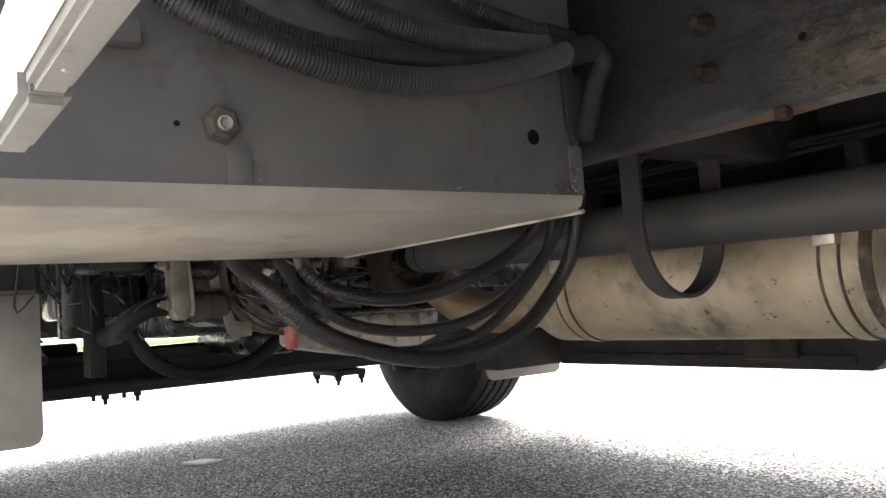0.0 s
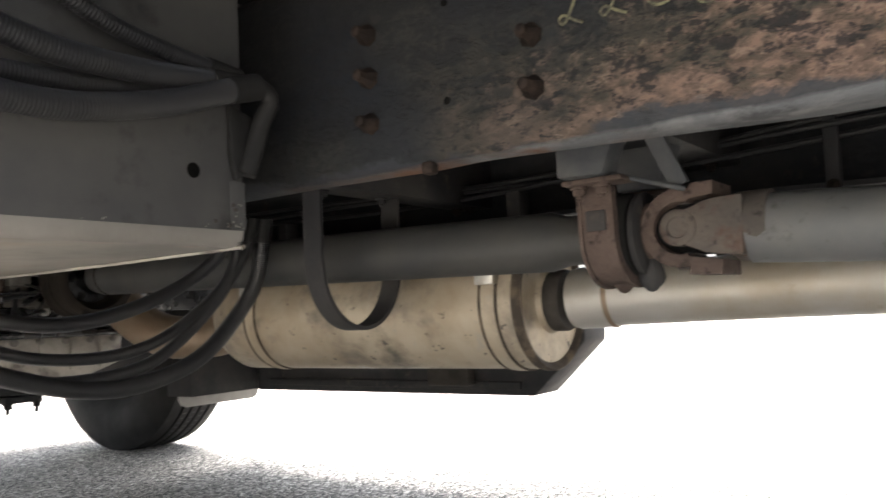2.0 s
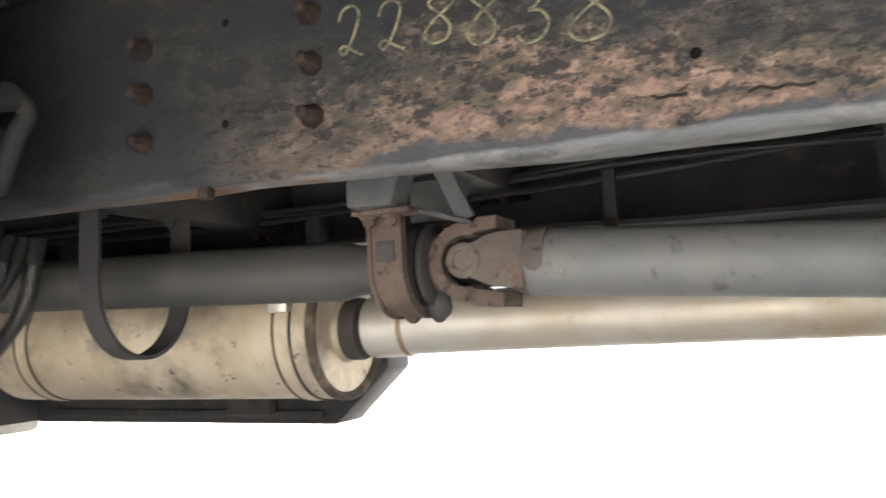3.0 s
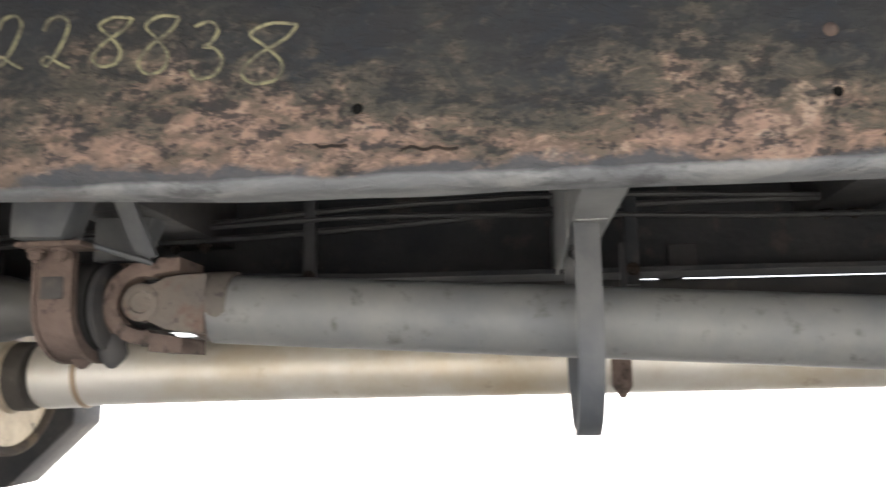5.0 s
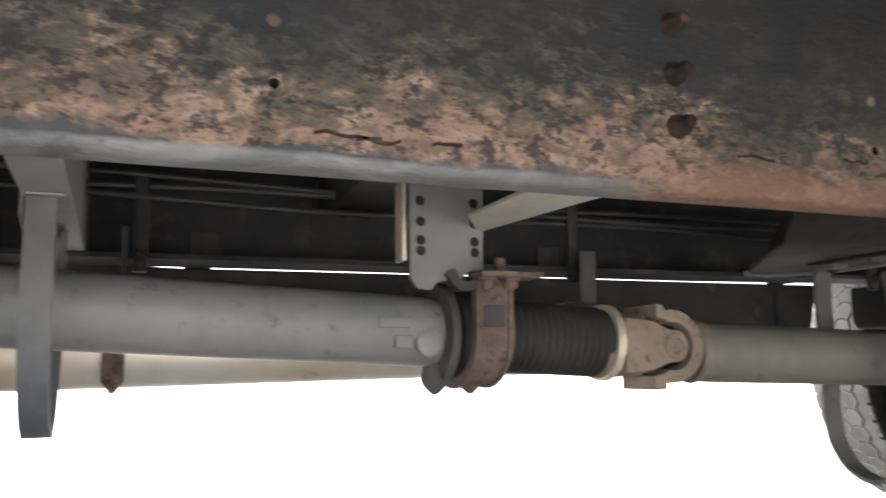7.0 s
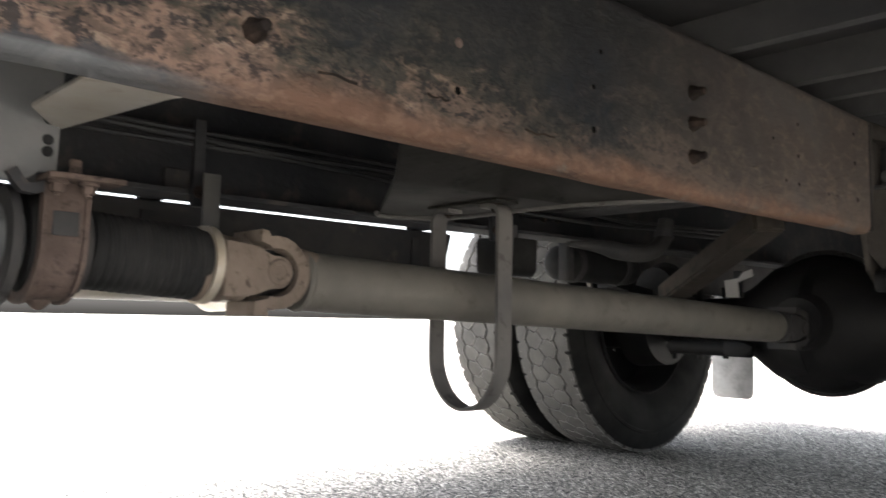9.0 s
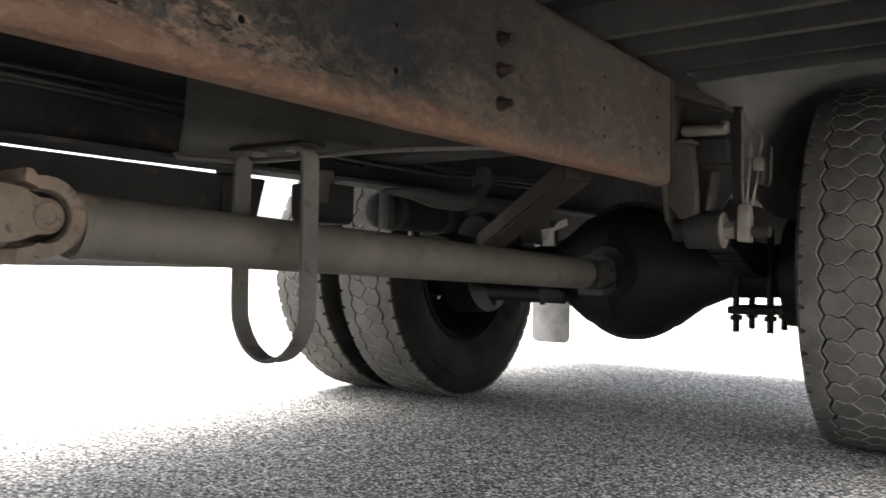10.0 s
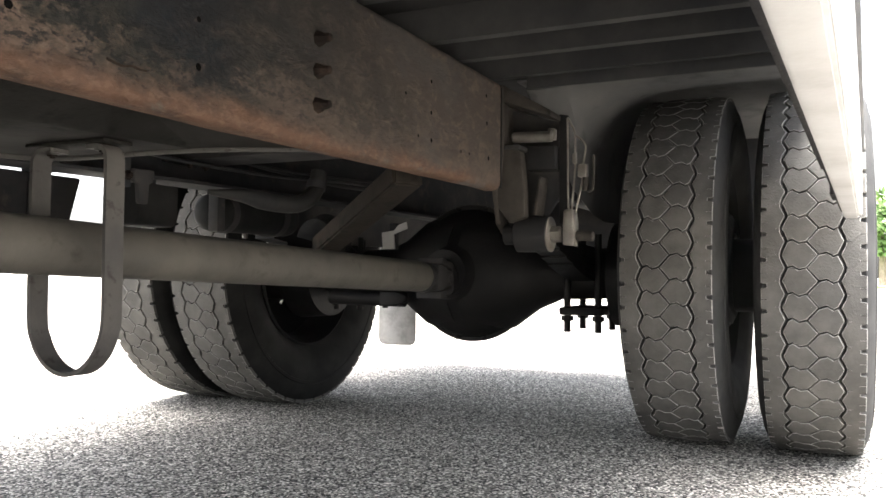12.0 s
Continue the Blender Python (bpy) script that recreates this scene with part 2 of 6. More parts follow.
TREAD = mat("worn_tyre_rubber", [(0.0675, 0.0652, 0.0613), (0.1074, 0.1033, 0.0954), 9.0, 0.4, 0.7, 7.0], rough=0.92, bump=0.35, bump_scale=180, spec=0.1)
FLAP = mat("dusty_rubber_sheet", [(0.2184, 0.2122, 0.2028), (0.2964, 0.2855, 0.2714), 6.0, 0.4, 0.7, 6.0], rough=0.85, bump=0.1, spec=0.2)
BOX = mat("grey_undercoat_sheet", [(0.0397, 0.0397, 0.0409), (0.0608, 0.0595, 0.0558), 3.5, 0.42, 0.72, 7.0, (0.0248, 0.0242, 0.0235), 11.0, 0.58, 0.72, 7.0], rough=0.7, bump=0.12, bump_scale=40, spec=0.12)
# The underside is paler than the other panels; the bend lies between them.
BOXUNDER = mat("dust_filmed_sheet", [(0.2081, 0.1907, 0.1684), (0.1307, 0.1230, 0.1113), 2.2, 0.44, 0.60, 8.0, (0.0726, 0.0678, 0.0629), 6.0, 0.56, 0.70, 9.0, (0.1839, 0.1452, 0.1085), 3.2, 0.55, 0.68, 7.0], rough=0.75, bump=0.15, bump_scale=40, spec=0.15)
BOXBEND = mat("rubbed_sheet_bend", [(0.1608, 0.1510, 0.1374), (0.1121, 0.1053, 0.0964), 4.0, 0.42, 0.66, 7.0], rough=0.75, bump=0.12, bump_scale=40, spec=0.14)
ALU = mat("mill_aluminium", [(0.46, 0.46, 0.455), (0.34, 0.335, 0.325), 8.0, 0.4, 0.7, 6.0], rough=0.45, metal=0.6, bump=0.05)
WHITEPAINT = mat("white_wheel_paint", [(0.72, 0.71, 0.68), (0.5, 0.47, 0.42), 7.0, 0.5, 0.75, 6.0], rough=0.5)
PANEL = mat("pale_body_panel", [(0.6150, 0.6075, 0.5850), (0.5400, 0.5250, 0.4950), 2.0, 0.45, 0.75, 5.0], rough=0.45)
FLOOR = mat("dark_floor_sheet", [(0.018, 0.018, 0.0195), (0.030, 0.029, 0.028), 3.0, 0.4, 0.7, 5.0], rough=0.8, bump=0.1, spec=0.08)
BEAM = mat("grey_floor_beam", [(0.0360, 0.0360, 0.0376), (0.0600, 0.0584, 0.0568), 5.0, 0.4, 0.7, 6.0], rough=0.7, bump=0.15, spec=0.1)
LINER = mat("dusty_wheelhouse_sheet", [(0.0756, 0.0766, 0.0785), (0.1182, 0.1153, 0.1106), 2.5, 0.4, 0.7, 6.0, (0.0473, 0.0473, 0.0482), 7.0, 0.55, 0.7, 7.0], rough=0.8, bump=0.12, spec=0.12)
CHALK = mat("yellow_chalk", [(0.135, 0.128, 0.076), (0.055, 0.052, 0.038), 110.0, 0.40, 0.58, 5.0], rough=0.95, spec=0.1)
RED = mat("red_plastic", [(0.22, 0.045, 0.045), (0.28, 0.09, 0.085), 30.0, 0.5, 0.7, 4.0], rough=0.55)
OILPAN = mat("dirty_cast_aluminium", [(0.26, 0.24, 0.21), (0.16, 0.142, 0.12), 12.0, 0.45, 0.65, 7.0, (0.06, 0.05, 0.042), 9.0, 0.56, 0.66, 7.0], rough=0.5, metal=0.3, bump=0.15, bump_scale=90)
STRAP = mat("blue_grey_strap_paint", [(0.0364, 0.0392, 0.0434), (0.0644, 0.0644, 0.063), 9.0, 0.4, 0.65, 7.0], rough=0.65, bump=0.15, bump_scale=90, spec=0.18)
# Darker copy of the shaft steel, used on the front section.
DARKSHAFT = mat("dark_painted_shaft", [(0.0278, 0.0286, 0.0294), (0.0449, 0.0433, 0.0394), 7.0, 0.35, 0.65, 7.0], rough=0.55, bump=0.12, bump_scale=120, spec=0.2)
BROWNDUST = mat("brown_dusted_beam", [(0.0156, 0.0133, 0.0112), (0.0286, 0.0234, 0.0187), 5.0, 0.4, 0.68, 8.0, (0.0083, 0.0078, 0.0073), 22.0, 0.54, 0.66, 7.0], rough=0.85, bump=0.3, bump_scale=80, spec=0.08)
# Dusty steel darkened almost to black for the shade beside the rail.
SHADEDBEAM = mat("grey_dusted_beam", [(0.0100, 0.0095, 0.0085), (0.0160, 0.0147, 0.0128), 5.0, 0.4, 0.68, 8.0, (0.0047, 0.0043, 0.0040), 18.0, 0.55, 0.66, 7.0], rough=0.85, bump=0.25, bump_scale=80, spec=0.08)
GREYSTRAP = mat("worn_grey_strap", [(0.0549, 0.0524, 0.0499), (0.0749, 0.0705, 0.0649), 9.0, 0.4, 0.65, 7.0, (0.0312, 0.0281, 0.0250), 40.0, 0.58, 0.7, 7.0], rough=0.7, bump=0.15, bump_scale=90, spec=0.15)
# Paler copy of the flap rubber, for the far rear flap.
PALEFLAP = mat("pale_dried_rubber", [(0.55, 0.545, 0.53), (0.38, 0.37, 0.355), 14.0, 0.42, 0.65, 8.0], rough=0.85, bump=0.15, spec=0.2)
HANGER = mat("grimy_forged_steel", [(0.0281, 0.0253, 0.0225), (0.0505, 0.0442, 0.0379), 14.0, 0.38, 0.66, 8.0], rough=0.85, bump=0.35, bump_scale=120, spec=0.12)
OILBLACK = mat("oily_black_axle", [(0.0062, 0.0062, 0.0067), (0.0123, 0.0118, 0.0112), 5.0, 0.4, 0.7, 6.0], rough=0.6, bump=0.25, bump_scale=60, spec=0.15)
GRIME = mat("dusty_black_castings", [(0.0143, 0.0143, 0.0149), (0.0253, 0.0242, 0.0226), 6.0, 0.4, 0.68, 7.0], rough=0.7, bump=0.3, bump_scale=70, spec=0.15)
PAPER = mat("white_paper", [(0.8, 0.79, 0.76), (0.7, 0.69, 0.65), 40.0, 0.5, 0.7, 4.0], rough=0.9)
PIT = mat("black_dirt", [(0.003, 0.003, 0.003), (0.006, 0.0055, 0.005), 60.0, 0.4, 0.7, 4.0], rough=0.95, spec=0.02)
# Paler copy of the tyre rubber, for near tyres that get more light.
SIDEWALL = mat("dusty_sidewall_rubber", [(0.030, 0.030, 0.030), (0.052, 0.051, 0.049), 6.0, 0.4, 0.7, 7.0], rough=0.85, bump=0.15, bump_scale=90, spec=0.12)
# Pale block edges: scuffing, and the light they catch painted in.
WORNEDGE = mat("scuffed_tread_edge", [(0.30, 0.293, 0.278), (0.17, 0.167, 0.158), 30.0, 0.4, 0.65, 6.0], rough=0.9, spec=0.1)
# Mill aluminium darkened for the front rail, which is less brightly lit.
GREYRAIL = mat("dull_aluminium_rail", [(0.155, 0.152, 0.146), (0.205, 0.200, 0.190), 9.0, 0.4, 0.7, 6.0, (0.11, 0.108, 0.10), 30.0, 0.58, 0.7, 6.0], rough=0.5, metal=0.4, bump=0.06)
STEEL = mat("bright_clamp_steel", [(0.42, 0.41, 0.385), (0.28, 0.255, 0.22), 30.0, 0.45, 0.7, 5.0], rough=0.4, metal=0.7)
LEAF = mat("leaf_green", [(0.07, 0.13, 0.035), (0.12, 0.19, 0.05), 0.8, 0.4, 0.65, 5.0], rough=0.7)
GRASS = mat("mown_grass", [(0.09, 0.15, 0.04), (0.13, 0.18, 0.06), 0.6, 0.4, 0.65, 6.0], rough=0.9)
BARK = mat("tree_bark", [(0.13, 0.10, 0.075), (0.2, 0.16, 0.12), 9.0, 0.4, 0.7, 6.0], rough=0.9, bump=0.4, bump_scale=20)


# ---- mesh tools ----
def mesh_of(bm, name, material, smooth=None):
    """The mesh of a bmesh; smooth: the angle in degrees below which edges are shaded round."""
    bmesh.ops.recalc_face_normals(bm, faces=bm.faces)
    if smooth:
        for f in bm.faces:
            f.smooth = True
        for e in bm.edges:
            if len(e.link_faces) == 2 and e.calc_face_angle(0.0) > radians(smooth):
                e.smooth = False
    me = bpy.data.meshes.new(name)
    bm.to_mesh(me)
    bm.free()
    me.materials.append(material)
    return me


def part(name, bm, material, parent=None, label="", smooth=40):
    ob = new(name, mesh_of(bm, name, material, smooth))
    if parent is not None:
        ob.parent = parent
    return tagged(ob, label)


def thing(name, label, category, at=(0, 0, 0), group="", kind=""):
    """An empty that parents the parts of a thing; its parts are shifted by at."""
    e = new(name)
    e.empty_display_size = 0.05
    e.location = at
    return tagged(e, label, category, group, kind)


def solid(points_2d, axis, a, b, bevel=0.0, bm=None):
    """A prism: a polygon in the plane across an axis, drawn out from a to b."""
    own = bm or bmesh.new()
    def place(u, v, w):
        return {"x": (w, u, v), "y": (u, w, v), "z": (u, v, w)}[axis]
    tmp = bmesh.new()
    lo = [tmp.verts.new(place(u, v, a)) for u, v in points_2d]
    hi = [tmp.verts.new(place(u, v, b)) for u, v in points_2d]
    n = len(lo)
    tmp.faces.new(lo), tmp.faces.new(hi[::-1])
    for i in range(n):
        tmp.faces.new((lo[i], lo[(i + 1) % n], hi[(i + 1) % n], hi[i]))
    bmesh.ops.recalc_face_normals(tmp, faces=tmp.faces)
    if bevel:
        bmesh.ops.bevel(tmp, geom=list(tmp.edges), offset=bevel, segments=2, profile=0.5, affect="EDGES", clamp_overlap=True)
    return join(own, tmp)


def join(own, tmp, m=None):
    """Adds one bmesh to another and frees it."""
    at = {}
    for v in tmp.verts:
        at[v] = own.verts.new(m @ v.co if m else v.co)
    for f in tmp.faces:
        try:
            own.faces.new([at[v] for v in f.verts])
        except ValueError:
            pass
    tmp.free()
    return own


def block(x0, x1, y0, y1, z0, z1, bevel=0.003, bm=None):
    return solid([(y0, z0), (y1, z0), (y1, z1), (y0, z1)], "x", x0, x1, bevel, bm)


def frames_along(path):
    """Points with two cross directions each, carried along the path without twist."""
    pts = [Vector(p) for p in path]
    rows, side = [], None
    for i, p in enumerate(pts):
        d = (pts[min(i + 1, len(pts) - 1)] - pts[max(i - 1, 0)]).normalized()
        if side is None:
            side = d.orthogonal().normalized() if abs(d.z) > 0.99 else d.cross(Vector((0, 0, 1))).normalized()
        side = (side - d * side.dot(d)).normalized()
        rows.append((p, side, d.cross(side)))
    return rows


def smooth_path(points, step):
    """A Catmull-Rom path through points, with a sample each step metres."""
    p = [Vector(q) for q in points]
    p = [p[0] * 2 - p[1], *p, p[-1] * 2 - p[-2]]
    fine = []
    for i in range(1, len(p) - 2):
        a, b, c, d = p[i - 1:i + 3]
        for k in range(24):
            t = k / 24
            fine.append(0.5 * ((2 * b) + (c - a) * t + (2 * a - 5 * b + 4 * c - d) * t * t + (3 * b - a - 3 * c + d) * t ** 3))
    fine.append(p[-2])
    out, left = [fine[0]], step
    for a, b in zip(fine, fine[1:]):
        length = (b - a).length
        while length >= left and length > 0:
            a = a + (b - a) * (left / length)
            length -= left
            out.append(a)
            left = step
        left -= length
    if (out[-1] - fine[-1]).length > step * 0.3:
        out.append(fine[-1])
    return out


def tube(path, radius, sides=16, bm=None, ends=True):
    """A round tube along a path; radius: a number, or one for each point."""
    own = bm or bmesh.new()
    rows = frames_along(path)
    rings = []
    for i, (p, u, v) in enumerate(rows):
        r = radius[i] if isinstance(radius, (list, tuple)) else radius
        rings.append([own.verts.new(p + u * (r * math.cos(2 * math.pi * k / sides)) + v * (r * math.sin(2 * math.pi * k / sides))) for k in range(sides)])
    for a, b in zip(rings, rings[1:]):
        for k in range(sides):
            own.faces.new((a[k], a[(k + 1) % sides], b[(k + 1) % sides], b[k]))
    if ends:
        own.faces.new(rings[0][::-1]), own.faces.new(rings[-1])
    return own


def corrugated(points, radius, pitch=0.0038, depth=0.0025, sides=12):
    """A ribbed conduit along a smooth path."""
    path = smooth_path(points, pitch / 4)
    pattern = (0.0, 0.0, 1.0, 1.0)
    return tube(path, [radius - depth * pattern[i % 4] for i in range(len(path))], sides)


def ribbon(points, width, thick, across, step=0.012, bm=None):
    """A flat strap along a smooth path, its width along the direction across."""
    own = bm or bmesh.new()
    path = smooth_path(points, step)
    w = Vector(across).normalized() * (width / 2)
    rings = []
    for i, p in enumerate(path):
        d = (path[min(i + 1, len(path) - 1)] - path[max(i - 1, 0)]).normalized()
        n = d.cross(w).normalized() * (thick / 2)
        rings.append([own.verts.new(q) for q in (p - w - n, p + w - n, p + w + n, p - w + n)])
    for a, b in zip(rings, rings[1:]):
        for k in range(4):
            own.faces.new((a[k], a[(k + 1) % 4], b[(k + 1) % 4], b[k]))
    own.faces.new(rings[0][::-1]), own.faces.new(rings[-1])
    return own


def lathe(profile, axis_from, axis_to, sides=48, bm=None, close=False):
    """A turned form. profile: (distance along the axis, radius); the axis runs from one point towards another."""
    own = bm or bmesh.new()
    o, d = Vector(axis_from), (Vector(axis_to) - Vector(axis_from)).normalized()
    u = d.orthogonal().normalized()
    v = d.cross(u)
    rings = []
    for s, r in profile:
        if r < 1e-5:
            rings.append([own.verts.new(o + d * s)] * sides)
        else:
            rings.append([own.verts.new(o + d * s + u * (r * math.cos(2 * math.pi * k / sides)) + v * (r * math.sin(2 * math.pi * k / sides))) for k in range(sides)])
    pairs = list(zip(rings, rings[1:])) + ([(rings[-1], rings[0])] if close else [])
    for a, b in pairs:
        for k in range(sides):
            f = []
            for q in (a[k], a[(k + 1) % sides], b[(k + 1) % sides], b[k]):
                if q not in f:
                    f.append(q)
            if len(f) > 2:
                own.faces.new(f)
    if not close:
        for ring, flip in ((rings[0], True), (rings[-1], False)):
            if ring[0] is not ring[1]:
                own.faces.new(ring[::-1] if flip else ring)
    return own


def rod(a, b, r, sides=20, bm=None, chamfer=0.0):
    length = (Vector(b) - Vector(a)).length
    c = min(chamfer, r * 0.5)
    prof = [(0, r), (length, r)] if not c else [(0, r - c), (c, r), (length - c, r), (length, r - c)]
    return lathe(prof, a, b, sides, bm)


def bolt(at, way, r=0.014, head=0.012, stud=0.012, bm=None):
    """A hexagon nut with its washer and the end of the stud."""
    own = bm or bmesh.new()
    at, way = Vector(at), Vector(way).normalized()
    rod(at - way * 0.003, at + way * 0.004, r * 1.35, 18, own, 0.001)
    lathe([(0, r), (head * 0.8, r), (head, r * 0.86)], at + way * 0.004, at + way, 6, own)
    rod(at + way * head, at + way * (head + 0.004 + stud), r * 0.5, 12, own, 0.0015)
    return own


# ---- ground and distance ----
def build_ground():
    bm = bmesh.new()
    xs = [-400, -120, -60, -30, -12, -6, 0, 6, 12, 30, 60, 120, 400]
    grid = [[bm.verts.new((x, y, 0.0)) for y in xs] for x in xs]
    for i in range(len(xs) - 1):
        for j in range(len(xs) - 1):
            bm.faces.new((grid[i][j], grid[i + 1][j], grid[i + 1][j + 1], grid[i][j + 1]))
    ob = part("ground", bm, ASPHALT, smooth=None)
    tagged(ob, "grey asphalt yard with pale speckled aggregate", "ground", kind="structure")


build_ground()


def build_verge(x0, x1, y0, y1, z):
    bm = block(x0, x1, y0, y1, z - 0.3, z + 0.12, 0.02)
    tagged(part("grass_verge", bm, GRASS), "strip of green grass beyond the asphalt", "grass", kind="structure")


build_verge(-46, -23, -30, 60, 0.0)
build_verge(40, 52, -40, 12, 0.0)


def build_tree(at, height, seed):
    rnd = random.Random(seed)
    tree = thing("tree", "leafy green tree at the edge of the yard", "tree", group="trees round the yard")
    x, y, z = at
    path = smooth_path([(x, y, z - 0.2), (x + 0.1, y, z + height * 0.3), (x, y + 0.15, z + height * 0.75)], 0.5)
    bm = tube(path, [0.2 * (1 - 0.7 * i / len(path)) for i in range(len(path))], 10)
    for k in range(6):
        a = rnd.uniform(0, 6.28)
        h = z + height * rnd.uniform(0.3, 0.6)
        limb = smooth_path([(x, y, h), (x + math.cos(a) * 0.8, y + math.sin(a) * 0.8, h + 0.7), (x + math.cos(a) * 1.7, y + math.sin(a) * 1.7, h + 1.5)], 0.3)
        tube(limb, [0.08 * (1 - 0.8 * i / len(limb)) for i in range(len(limb))], 7, bm)
    part("trunk", bm, BARK, tree)
    verts, faces = [], []
    for k in range(2600):
        a, c, r = rnd.uniform(0, 6.28), rnd.uniform(-1, 1), rnd.uniform(0.35, 1.0) ** 0.5
        s = math.sqrt(1 - c * c)
        lump = 0.75 + 0.35 * noise.noise(Vector((math.cos(a) * s * 2 + seed, math.sin(a) * s * 2, c * 2)))
        p = Vector((x + math.cos(a) * s * r * lump * height * 0.34, y + math.sin(a) * s * r * lump * height * 0.34, z + height * 0.64 + c * r * lump * height * 0.36))
        u = Vector((rnd.gauss(0, 1), rnd.gauss(0, 1), rnd.gauss(0, 1))).normalized()
        v = u.orthogonal().normalized()
        size = rnd.uniform(0.1, 0.2)
        i = len(verts)
        verts += [p - u * size, p + v * size * 0.6, p + u * size, p - v * size * 0.6]
        faces.append((i, i + 1, i + 2, i + 3))
    me = bpy.data.meshes.new("crown")
    me.from_pydata(verts, [], faces)
    me.materials.append(LEAF)
    crown = new("crown", me)
    crown.parent = tree


for i, (tx, ty) in enumerate(((44, -2), (47, 1.5), (43, -8), (49, -14), (45, 5), (-41, 11), (-42, 17), (-40, 4), (-43, 24), (-41, -6))):
    build_tree((tx, ty, 0.0), 5.0 + (i * 7 % 5) * 0.7, i + 3)


# ---- chassis rails ----
RAIL_Y, RAIL_BOTTOM, RAIL_TOP = 0.96, 0.700, 0.970
FAR_Y = 1.735


def dip(x):
    """How far the lower lip of the near rail hangs at x."""
    return 0.010 * max(0.0, min(1.0, (x + 0.45) / 0.35)) * max(0.0, min(1.0, (2.35 - x) / 0.9))


def channel(y_web, inward, z0, z1, width, thick, x0, x1, step, wave, rake=0.0):
    """A pressed channel rail: web at y_web, flanges towards inward, with rounded outer corners and a slightly bent lower lip."""
    bm = bmesh.new()
    r = 0.018
    prof = []
    for k in range(5):
        a = math.radians(90 * k / 4)
        prof.append((r - r * math.cos(a), z1 - r + r * math.sin(a)))
    prof = [(width, z1 - thick), (width, z1)] + prof[::-1]
    for k in range(5):
        a = math.radians(90 * k / 4)
        prof.append((r * (1 - math.cos(a)), z0 + r - r * math.sin(a)))
    prof += [(width, z0), (width, z0 + thick), (thick + 0.006, z0 + thick), (thick, z0 + thick + 0.006), (thick, z1 - thick - 0.006), (thick + 0.006, z1 - thick)]
    n = int((x1 - x0) / step)
    rings = []
    for i in range(n + 1):
        x = x0 + (x1 - x0) * i / n
        ring = []
        for u, z in prof:
            bend = 0.0
            if u > r * 0.9 and z < z0 + 0.02:
                bend = wave * (noise.noise(Vector((x * 3.1, 1.7, 0))) * 1.0 + 0.5 * noise.noise(Vector((x * 9.0, 4.2, 0)))) * (u / width)
            ring.append(bm.verts.new((x + (rake * 2 * (z - (z0 + z1) / 2) / (z1 - z0) if i == n else 0), y_web + inward * (u + (bend if u > r * 1.2 else 0)), z - abs(bend) * 0.3 - (dip(x) if z < z0 + r else 0.0))))
        rings.append(ring)
    m = len(prof)
    for a, b in zip(rings, rings[1:]):
        for k in range(m):
            bm.faces.new((a[k], a[(k + 1) % m], b[(k + 1) % m], b[k]))
    bm.faces.new(rings[0][::-1]), bm.faces.new(rings[-1])
    return bm


def rail_hole(x, z, r, parent):
    """A drilled hole in the web, its dark inside painted as a flat black disc."""
    bm = lathe([(-0.0006, r * 0.58), (-0.0009, r * 0.54), (-0.0009, 0)], (x, RAIL_Y, z), (x, RAIL_Y + 1, z), 9)
    part("hole", bm, PIT, parent)


